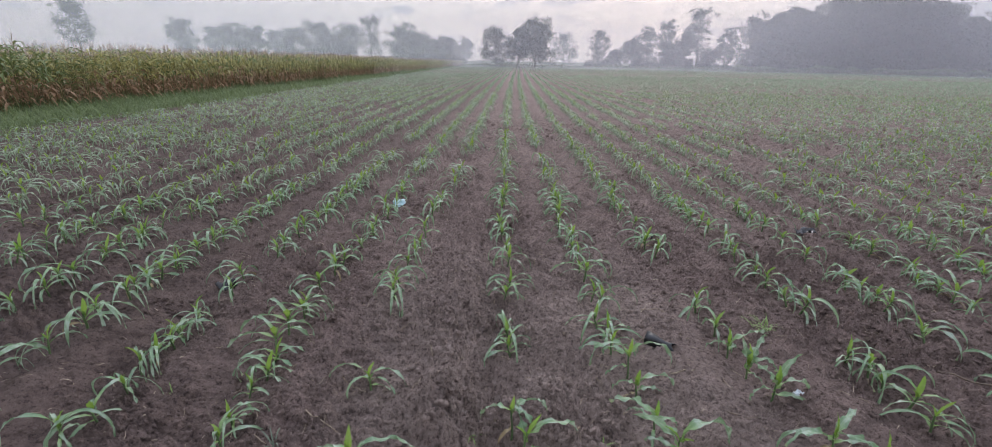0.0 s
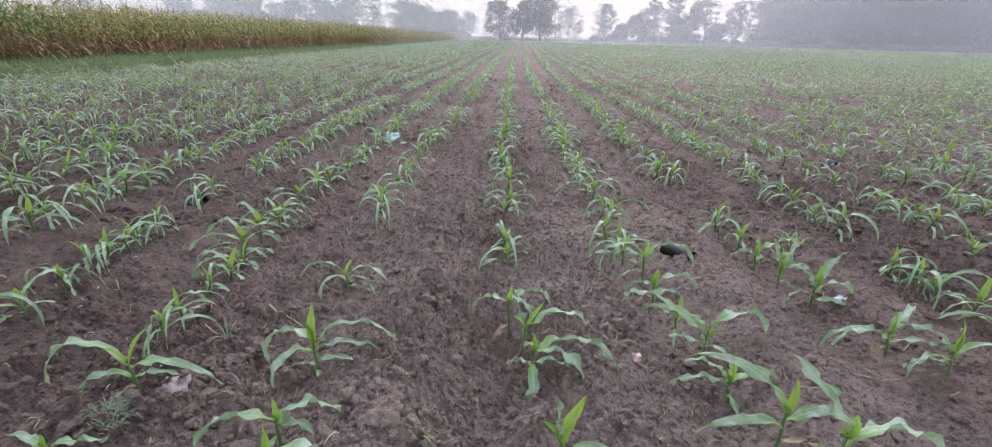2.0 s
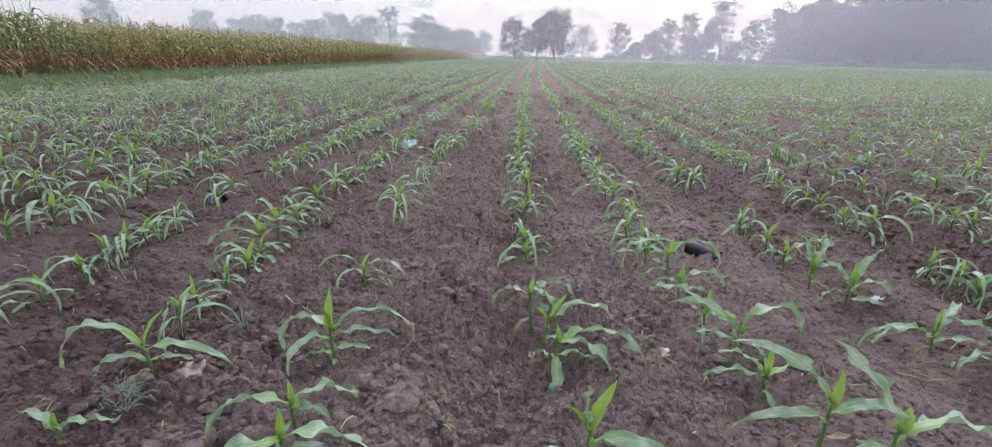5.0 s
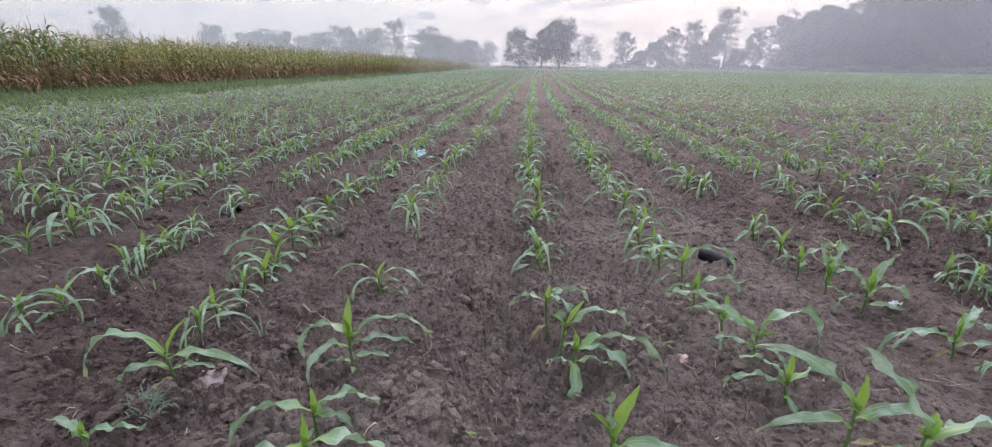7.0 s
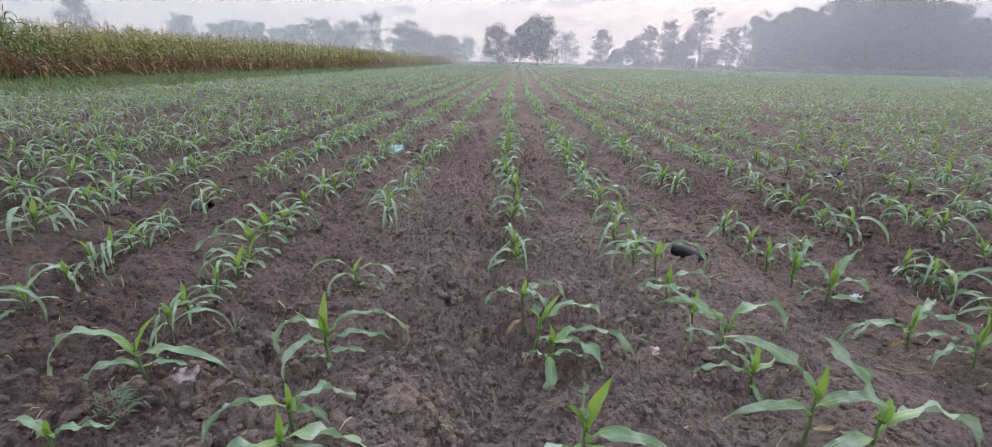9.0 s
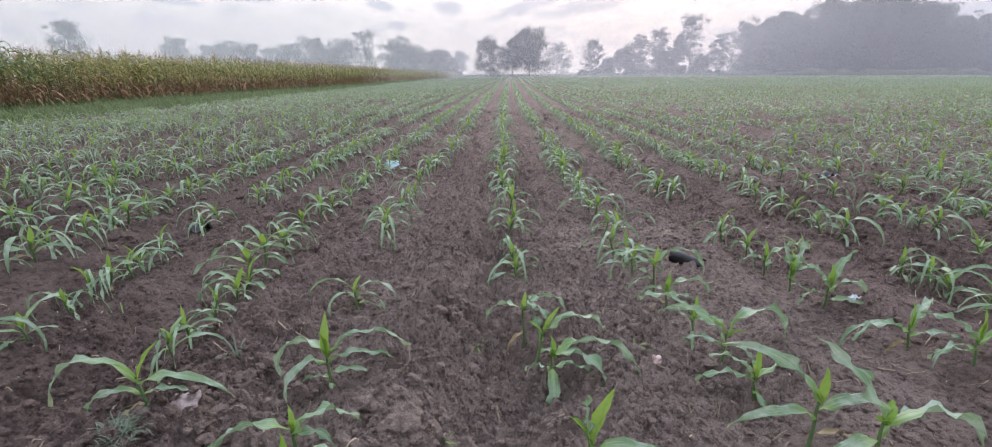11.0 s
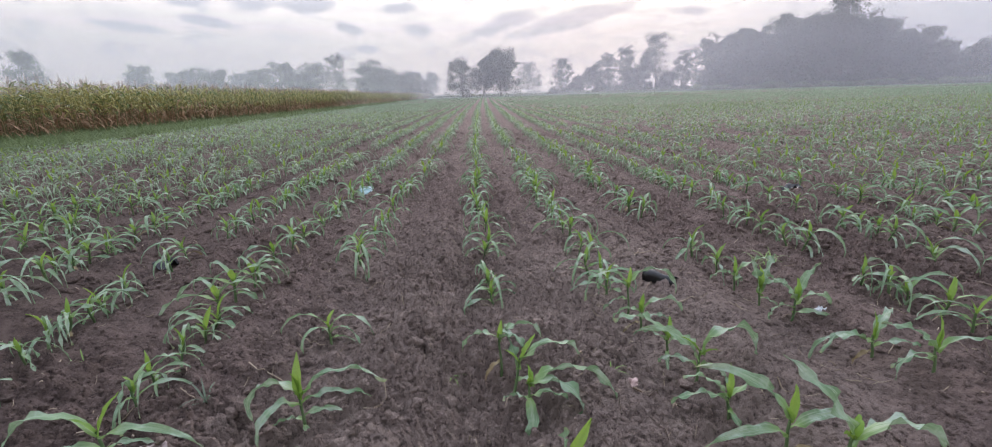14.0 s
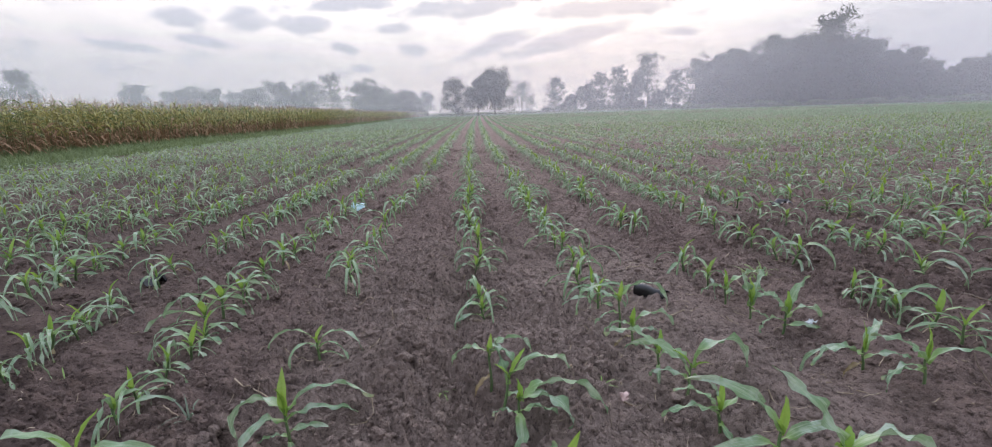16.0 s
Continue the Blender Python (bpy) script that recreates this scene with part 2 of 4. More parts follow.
def soil_material(name, clod=False):
    """Moist tilled loam: dark crumbs with crevice shade painted between, paler dried crests, bits of straw-coloured
    grit.
    """
    m, n, out = material(name)
    place = world_place(n)
    broad = n.noise(place, 0.9, 4.0)
    mid = n.noise(place, 9.0, 6.0, 0.6)
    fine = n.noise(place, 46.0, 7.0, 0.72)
    grit = n.noise(place, 260.0, 3.0, 0.6)
    c = n.mix(n.span(mid, 0.38, 0.62), (0.168, 0.120, 0.103), (0.306, 0.225, 0.196))
    c = n.mix(n.span(broad, 0.35, 0.7, 0.0, 0.5), c, (0.320, 0.233, 0.202))
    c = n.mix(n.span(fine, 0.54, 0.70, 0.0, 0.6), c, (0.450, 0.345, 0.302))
    # near-black in the hollows of the fine relief stands in for crevice shade
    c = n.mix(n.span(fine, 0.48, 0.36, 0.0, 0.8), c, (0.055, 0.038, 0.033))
    c = n.mix(n.span(grit, 0.72, 0.80, 0.0, 0.5), c, (0.564, 0.470, 0.370))
    if clod:
        lump = n.add("ShaderNodeNewGeometry").outputs["Random Per Island"]
        c = n.mix(n.span(lump, 0.0, 1.0, 0.0, 0.6), c, (0.370, 0.281, 0.240))
    near_by = n.add("ShaderNodeSeparateXYZ")
    n.link(place, near_by.inputs[0])
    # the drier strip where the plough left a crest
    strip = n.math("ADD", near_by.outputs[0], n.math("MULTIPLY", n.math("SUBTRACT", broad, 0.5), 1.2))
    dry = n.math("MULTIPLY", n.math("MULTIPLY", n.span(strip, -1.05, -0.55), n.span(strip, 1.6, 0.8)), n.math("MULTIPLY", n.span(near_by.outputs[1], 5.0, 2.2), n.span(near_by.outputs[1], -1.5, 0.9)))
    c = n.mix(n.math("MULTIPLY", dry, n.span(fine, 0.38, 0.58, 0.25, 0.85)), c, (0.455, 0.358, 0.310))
    # moister soil towards the grassy bank
    c = n.mix(n.span(strip, -0.8, -2.4, 0.0, 0.42), c, (0.080, 0.056, 0.048))
    if not clod:
        spl = n.add("ShaderNodeSeparateXYZ")
        n.link(place, spl.inputs[0])
        far = n.math("MAXIMUM", n.span(spl.outputs[1], 158.0, 162.0), n.span(n.math("ADD", spl.outputs[0], n.math("MULTIPLY", spl.outputs[1], 0.045)), -9.9, -10.6))
        sward = n.mix(n.noise(place, 0.7, 5.0), (0.07, 0.10, 0.04), (0.14, 0.18, 0.075))
        c = n.mix(far, c, sward)
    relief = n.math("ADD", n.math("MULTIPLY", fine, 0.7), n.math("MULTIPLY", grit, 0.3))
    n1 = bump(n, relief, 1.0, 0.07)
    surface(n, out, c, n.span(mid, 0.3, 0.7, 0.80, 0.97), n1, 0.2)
    return m


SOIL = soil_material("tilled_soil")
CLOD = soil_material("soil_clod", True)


def speckled(name, a, b, scale, rough=0.6, spec=0.5, relief=0.3):
    m, n, out = material(name)
    place = world_place(n)
    s, f = n.noise(place, scale, 5.0), n.noise(place, scale * 6, 3.0)
    c = n.mix(n.span(s, 0.35, 0.65), a, b)
    c = n.mix(n.span(f, 0.5, 0.8, 0.0, 0.4), c, a)
    surface(n, out, c, rough, bump(n, f, relief, 0.004), spec)
    return m


STRAW = speckled("dry_straw", (0.34, 0.26, 0.17), (0.60, 0.49, 0.36), 30.0)
TWIG = speckled("dead_twig", (0.10, 0.07, 0.05), (0.22, 0.16, 0.11), 25.0)
BLACK_PLASTIC = speckled("black_plastic", (0.005, 0.005, 0.006), (0.020, 0.019, 0.020), 20.0, 0.32, 0.5)
PALE_STONE = speckled("pale_rag", (0.16, 0.12, 0.11), (0.52, 0.42, 0.40), 34.0, 0.85)
PINK_PAPER = speckled("pink_paper", (0.52, 0.36, 0.33), (0.66, 0.50, 0.46), 60.0, 0.8)
WHITE_FILM = speckled("white_film", (0.45, 0.50, 0.52), (0.65, 0.70, 0.72), 40.0, 0.35)
BLUE_FILM = speckled("pale_blue_film", (0.36, 0.58, 0.62), (0.66, 0.80, 0.84), 25.0, 0.35)
PLASTER = speckled("weathered_plaster", (0.5, 0.48, 0.46), (0.7, 0.68, 0.66), 1.2, 0.9)
ROOF_SHEET = speckled("grey_roof_sheet", (0.4, 0.4, 0.42), (0.6, 0.6, 0.62), 1.5, 0.5)


def mist_material(name, thick, top):
    """Droplets: most light goes straight on, the rest is scattered forwards and back; thins out upwards."""
    m, n, out = material(name)
    place = world_place(n)
    spl = n.add("ShaderNodeSeparateXYZ")
    n.link(place, spl.inputs[0])
    billow = n.noise(place, 0.02, 3.0)
    high = n.math("ADD", spl.outputs[2], n.math("MULTIPLY", n.math("SUBTRACT", billow, 0.5), top * 0.3))
    amount = n.math("MULTIPLY", n.span(high, top * 0.30, top, thick, 0.0), n.span(billow, 0.2, 0.8, 0.85, 1.15))
    d, t = n.add("ShaderNodeBsdfDiffuse"), n.add("ShaderNodeBsdfTranslucent")
    for s in (d, t):
        s.inputs[0].default_value = (0.855, 0.885, 0.95, 1)
    scatter = n.add("ShaderNodeMixShader")
    scatter.inputs[0].default_value = 0.5
    n.link(d.outputs[0], scatter.inputs[1])
    n.link(t.outputs[0], scatter.inputs[2])
    clear = n.add("ShaderNodeBsdfTransparent")
    s = n.add("ShaderNodeMixShader")
    n.link(amount, s.inputs[0])
    n.link(clear.outputs[0], s.inputs[1])
    n.link(scatter.outputs[0], s.inputs[2])
    n.link(s.outputs[0], out.inputs[0])
    return m


# ---- mesh helpers ----


def grid_noise(x, y, seed):
    """Smooth value noise, about -1 to 1, on arrays."""
    xi, yi = np.floor(x).astype(np.int64), np.floor(y).astype(np.int64)
    fx, fy = x - xi, y - yi
    fx, fy = fx * fx * (3 - 2 * fx), fy * fy * (3 - 2 * fy)

    def rnd(a, b):
        h = (a * 374761393 + b * 668265263 + seed * 974634777) & 0xFFFFFFFF
        h = ((h ^ (h >> 13)) * 1274126177) & 0xFFFFFFFF
        return ((h ^ (h >> 16)) & 0xFFFF) / 32767.5 - 1

    top_row = rnd(xi, yi) * (1 - fx) + rnd(xi + 1, yi) * fx
    low_row = rnd(xi, yi + 1) * (1 - fx) + rnd(xi + 1, yi + 1) * fx
    return top_row * (1 - fy) + low_row * fy


def cell_random(a, b, seed):
    """One random number, -1 to 1, for each cell."""
    h = (a * 374761393 + b * 668265263 + seed * 974634777) & 0xFFFFFFFF
    h = ((h ^ (h >> 13)) * 1274126177) & 0xFFFFFFFF
    return ((h ^ (h >> 16)) & 0xFFFF) / 32767.5 - 1


def lumps(x, y, seed):
    """Broken lumps with tilted tops, 0 to 1, one in each cell."""
    xi, yi = np.floor(x).astype(np.int64), np.floor(y).astype(np.int64)
    best = np.zeros_like(x)
    for i in (-1, 0, 1):
        for j in (-1, 0, 1):
            a, b = xi + i, yi + j
            px = x - (a + 0.5 + 0.42 * cell_random(a, b, seed))
            py = y - (b + 0.5 + 0.42 * cell_random(a, b, seed + 1))
            size = 0.36 + 0.26 * cell_random(a, b, seed + 2)
            tilt = cell_random(a, b, seed + 3)
            # a lump is a many-sided block rather than a disc
            d = np.maximum(np.hypot(px, py) * 0.9, np.maximum(np.abs(px * 0.8 + py * tilt), np.abs(py * 0.9 - px * tilt)))
            top_ = np.clip((1 - d / np.maximum(size, 0.05)) * 2.0, 0, 1)
            best = np.maximum(best, top_ * np.clip(size, 0, 1) * (1.4 + 1.1 * tilt * px + 0.8 * py))
    return best


def drift(y):
    """How far the sown rows bend aside with distance."""
    return -0.62 * (1 - np.exp(-np.maximum(np.asarray(y, float) - 2.0, 0) / 18.0))


ROW_X = [-1.74, -1.14, -0.58, 0.09, 0.67, 1.37, 2.04, 2.63]
LEFT_ROWS = [-1.78 - 0.62 * k for k in range(1, 25)]
RIGHT_ROWS = [2.63 + 0.66 * k for k in range(1, 240)]


def height(x, y):
    """The ground's height: low ridges between the rows, crumbs and clods near by."""
    x, y = np.asarray(x, float), np.asarray(y, float)
    u = x - drift(y)
    near = np.exp(-np.maximum(np.hypot(x, y - 2) - 3, 0) / 9.0)
    close = np.exp(-np.maximum(np.hypot(x, y) - 2.2, 0) / 2.2)
    field = np.clip((u + 10.8 + 0.045 * y) / 0.6, 0, 1)
    z = 0.033 * np.cos((u - 0.38) / 0.66 * 2 * np.pi) * field * np.clip(1.3 - y / 40, 0, 1)
    z = z + 0.085 * np.exp(-((u + 0.23) / 0.14) ** 2) * np.clip(1 - y / 7, 0, 1)
    z = z - 0.030 * np.exp(-((u + 0.02) / 0.10) ** 2) * np.clip(1 - y / 7, 0, 1)
    z = z + 0.018 * grid_noise(x * 2.3, y * 1.9, 3) * field
    z = z + near * (0.014 * grid_noise(x * 8, y * 8, 5) + 0.008 * grid_noise(x * 21, y * 21, 6) + 0.005 * grid_noise(x * 48, y * 48, 8))
    x = x + 0.022 * grid_noise(x * 31, y * 31, 71) * near
    y = y + 0.022 * grid_noise(x * 29 + 5, y * 29, 72) * near
    patchy = np.clip(0.42 + 0.55 * grid_noise(x * 1.3, y * 1.1, 21) + 0.35 * grid_noise(x * 4.1, y * 3.3, 22), 0.06, 1)
    rough = patchy * near
    cloddy = np.exp(-((x + 0.85) / 0.50) ** 2 - ((y - 1.20) / 0.45) ** 2) + 0.7 * np.exp(-((x - 0.50) / 0.22) ** 2 - ((y - 1.85) / 0.25) ** 2)
    z = z + cloddy * (0.058 * lumps(x * 12 + 2, y * 12, 80) + 0.038 * lumps(x * 26, y * 26, 85) - 0.026)
    z = z + rough * (0.055 * lumps(x * 9, y * 9, 30) + 0.056 * lumps(x * 17 + 3, y * 17, 40) + 0.032 * lumps(x * 34, y * 34, 50))
    z = z + close * (0.25 + 0.75 * patchy) * (0.020 * lumps(x * 52 + 7, y * 52, 60) + 0.010 * lumps(x * 85 + 2, y * 85, 65))
    z = z - near * 0.058 * patchy - close * 0.010 * (0.25 + 0.75 * patchy) + 0.004 * near
    z = z + 0.12 * np.clip((-u - 11.0 - 0.04 * np.maximum(y, 0)) / 1.5, 0, 1)
    return z


def quads_mesh(name, verts, quads, mats, index=None, smooth=True, blade=0):
    me = bpy.data.meshes.new(name)
    verts, quads = np.asarray(verts, np.float32), np.asarray(quads, np.int32)
    me.vertices.add(len(verts))
    me.vertices.foreach_set("co", verts.ravel())
    me.loops.add(quads.size)
    me.loops.foreach_set("vertex_index", quads.ravel())
    me.polygons.add(len(quads))
    me.polygons.foreach_set("loop_start", np.arange(0, quads.size, quads.shape[1], dtype=np.int32))
    me.polygons.foreach_set("use_smooth", np.full(len(quads), smooth))
    if index is not None:
        me.polygons.foreach_set("material_index", np.asarray(index, np.int32))
    for m in mats:
        me.materials.append(m)
    if blade:
        n = len(verts) // blade
        along, across = me.attributes.new("along", "FLOAT", "POINT"), me.attributes.new("across", "FLOAT", "POINT")
        along.data.foreach_set("value", np.repeat(np.linspace(0, 1, n), blade).astype(np.float32))
        across.data.foreach_set("value", np.tile(1 - np.abs(np.linspace(-1, 1, blade)), n).astype(np.float32))
    me.update(calc_edges=True)
    return me


def part(name, me, parent, label="", at=None):
    ob = new(name, me)
    ob.parent = parent
    if at is not None:
        ob.matrix_basis = at
    if label:
        tagged(ob, label)
    return ob


def ribbon(base, az, length, width, e0, e1, n=9, fold=0.35, bend=1.0, wave=0.0, side=0.0, cols=3, roll=0.0, rolled=False):
    """A leaf blade from base: it sets out at e0 degrees above the level and ends at e1."""
    s = np.linspace(0, 1, n + 1)
    el = np.radians(e0 + (e1 - e0) * s ** bend)
    turn = np.radians(az + side * s * s)
    step = length / n
    d = np.stack([np.cos(el) * np.cos(turn), np.cos(el) * np.sin(turn), np.sin(el)], 1)
    line = np.array(base) + np.vstack([np.zeros(3), np.cumsum((d[1:] + d[:-1]) / 2 * step, 0)])
    right = np.stack([-np.sin(turn), np.cos(turn), np.zeros_like(turn)], 1)
    over = np.cross(d, right)
    ca, sa = np.cos(np.radians(roll) * s)[:, None], np.sin(np.radians(roll) * s)[:, None]
    right, over = right * ca + over * sa, over * ca - right * sa
    w_ = width * 0.5 * np.minimum(1, 0.35 + 2.6 * s) * np.clip(1 - s ** 2.6, 0.03, 1)
    if rolled:
        w_ = width * 0.5 * np.clip(np.sin(np.pi * (0.10 + 0.88 * s ** 0.9)), 0.06, 1)
    ripple = wave * (np.sin(s * 19 + az) + 0.6 * np.sin(s * 33 + az * 0.7))[:, None] * over * width
    ripple_ = wave * (np.sin(s * 16 + az * 1.7 + 2) + 0.6 * np.sin(s * 29 + az * 1.1))[:, None] * over * width
    if cols == 2:
        v = np.stack([line - right * w_[:, None], line + right * w_[:, None]], 1)
    elif cols == 5:
        rise = over * (w_ * fold)[:, None]
        side_ = right * w_[:, None]
        v = np.stack([line - side_ + rise * 0.85 + ripple, line - side_ * 0.52 + rise * 0.62 + ripple * 0.25, line,
                      line + side_ * 0.52 + rise * 0.62 + ripple_ * 0.25, line + side_ + rise * 0.85 + ripple_], 1)
    else:
        rise = over * (w_ * fold)[:, None]
        v = np.stack([line - right * w_[:, None] + rise + ripple, line, line + right * w_[:, None] + rise - ripple], 1)
    c = v.shape[1]
    i = np.arange(n)[:, None] * c + np.arange(c - 1)[None]
    q = np.stack([i, i + 1, i + c + 1, i + c], -1).reshape(-1, 4)
    return v.reshape(-1, 3), q


def tube(points, radii, sides=7):
    """A tapered tube along points."""
    p = np.asarray(points, float)
    t = np.gradient(p, axis=0)
    t /= np.linalg.norm(t, axis=1)[:, None]
    a = np.cross(t, (0.31, 0.95, 0.05))
    a /= np.linalg.norm(a, axis=1)[:, None]
    b = np.cross(t, a)
    ang = np.linspace(0, 2 * np.pi, sides, endpoint=False)
    r = np.asarray(radii, float)[:, None, None]
    v = p[:, None] + r * (np.cos(ang)[None, :, None] * a[:, None] + np.sin(ang)[None, :, None] * b[:, None])
    k = np.arange(sides)
    q = [np.stack([i * sides + k, i * sides + (k + 1) % sides, (i + 1) * sides + (k + 1) % sides, (i + 1) * sides + k], 1) for i in range(len(p) - 1)]
    return v.reshape(-1, 3), np.concatenate(q)


def joined(pieces):
    """Pieces of (verts, quads, material index) as one set of arrays."""
    vs, qs, ms, off = [], [], [], 0
    for v, q, m in pieces:
        vs.append(v)
        qs.append(q + off)
        ms.append(np.full(len(q), m))
        off += len(v)
    return np.concatenate(vs), np.concatenate(qs), np.concatenate(ms)


def scatter_copies(protos, which, x, y, z, turn, size, lean=0.0):
    """Many turned and sized copies of prototype arrays as one set of arrays."""
    vs, qs, ms, off = [], [], [], 0
    for k, (v, q, m) in enumerate(protos):
        at = np.nonzero(which == k)[0]
        if not len(at):
            continue
        c, s = np.cos(turn[at])[:, None], np.sin(turn[at])[:, None]
        g = size[at][:, None]
        px = (v[:, 0] * c - v[:, 1] * s) * g + x[at][:, None]
        py = (v[:, 0] * s + v[:, 1] * c) * g + y[at][:, None]
        pz = v[:, 2] * g + z[at][:, None]
        vs.append(np.stack([px, py, pz], -1).reshape(-1, 3))
        qs.append((q[None] + (np.arange(len(at)) * len(v))[:, None, None]).reshape(-1, 4) + off)
        ms.append(np.tile(m, len(at)))
        off += len(at) * len(v)
    return np.concatenate(vs), np.concatenate(qs), np.concatenate(ms)


# ---- ground ----
# a fan of cells about the standing place, finer close by and ahead
turn_ = np.concatenate([np.arange(-180, -54, 3.0), np.arange(-54, 56, 0.14), np.arange(56, 180, 3.0)])
reach_ = [0.02, 0.3, 0.6, 0.72, 0.8, 0.84]
while reach_[-1] < 2600:
    reach_.append(reach_[-1] + min((0.0032 if reach_[-1] < 4.5 else 0.0046 if reach_[-1] < 14 else 0.0065) * reach_[-1] ** 1.5, 0.12 * reach_[-1]))
reach_ = np.array(reach_)
T_, R_ = np.meshgrid(np.radians(turn_), reach_)
GX, GY = 0.1 + R_ * np.sin(T_), 0.1 + R_ * np.cos(T_)
nt = len(turn_)
rr, tt = np.meshgrid(np.arange(len(reach_) - 1) * nt, np.arange(nt), indexing="ij")
ii, jj = (rr + tt).ravel(), (rr + (tt + 1) % nt).ravel()
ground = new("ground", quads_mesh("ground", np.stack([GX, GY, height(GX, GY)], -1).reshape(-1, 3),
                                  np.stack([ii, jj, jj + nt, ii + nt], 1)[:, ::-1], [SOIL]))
tagged(ground, "dark brown crumbly tilled soil of a sown field", "ground", kind="structure")
del GX, GY, T_, R_

# mist lies over the land all round in layers, thicker with distance
for reach, thick, top in ((50, 0.06, 13), (84, 0.11, 19), (106, 0.12, 24), (120, 0.21, 28), (131, 0.24, 30), (184, 0.18, 38), (245, 0.19, 46)):
    a = np.linspace(0, 2 * np.pi, 97)[:-1]
    wob = reach * (1 + 0.012 * np.sin(3 * a + reach) + 0.008 * np.sin(7 * a))
    ring = np.stack([wob * np.cos(a), wob * np.sin(a)], 1)
    rows_ = [np.column_stack([ring, np.full(96, zz)]) for zz in (-0.3, top * 1.25)]
    k = np.arange(96)
    mist = new("mist_bank", quads_mesh("mist_bank", np.concatenate(rows_), np.stack([k, (k + 1) % 96, (k + 1) % 96 + 96, k + 96], 1),
                                       [mist_material("mist", thick, top)]))
    tagged(mist, "thin pale grey dawn mist lying over the fields", "mist", "mist over the land", "structure")


# ---- young maize ----
def seedling_pieces(leaves, shoot, stem_top, lean=(0.0, 0.0), n=9, stem_r=0.006, cols=3, shoot_n=7):
    """Arrays of one plant: the stem first, the young shoot, then each leaf. A leaf is (azimuth, length, e0, e1, height share, width)."""
    top = np.array([lean[0], lean[1], stem_top])
    s = np.linspace(0, 1, 5)[:, None]
    line = np.array([0, 0, -0.025]) * (1 - s) + top * s + np.array([0.004, -0.003, 0]) * np.sin(s * 5)
    out = [tube(line, np.linspace(stem_r, stem_r * 0.6, 5), 6)]
    az, length, e0, e1, width = shoot
    out.append(ribbon(top * 0.88, az, length * (0.66 if cols == 5 else 0.82), width * (0.72 if cols == 5 else 0.85), e0 + 4, e1 - 12, shoot_n, 0.75, 1.5, 0.10, 18, cols, 25, True))
    out.append(ribbon(top * 0.85, az + 155, length * 0.46, width * 0.6, e0 - 2, e1 - 12, max(2, shoot_n - 2), 0.8, 1.2, 0.08, 0, cols, 0, True))
    for k, (az, length, e0, e1, share, width) in enumerate(leaves):
        out.append(ribbon(top * share, az, length, width * (1.06 if cols == 5 else 0.88), e0, e1 - 10, n, 0.42, 1.05, 0.28, 38 * math.sin(az * 1.7 + k), cols, 80 * math.sin(az * 2.3 + k * 2)))
    return out


def seedling(x, y, pieces, label, withered=False, cols=3):
    """A maize seedling as an Empty at its base with stem, shoot and leaves."""
    ob = new("maize_seedling")
    ob.matrix_basis = pose(x, y, float(height(x, y)))
    tagged(ob, label, "maize plant", "maize seedlings in rows")
    for k, (v, q) in enumerate(pieces):
        name, m = (("stem", STEM), ("shoot", YOUNG), ("shoot", YOUNG))[k] if k < 3 else ("leaf", LEAF)
        text = "yellow-green rolled young leaf" if 0 < k < 3 else ""
        if withered and k == len(pieces) - 1:
            m, text = WITHERED, "withered tan lower leaf"
        part(name, quads_mesh(name, v, q, [m], blade=cols if name == "leaf" else 0), ob, text)
    return ob


TALL = "young maize plant with long arching blue-green leaves in bare soil"
WIDE = "broad-leaved young maize plant with a yellow-green shoot"
LOW = "small maize seedling with few narrow leaves on cloddy soil"
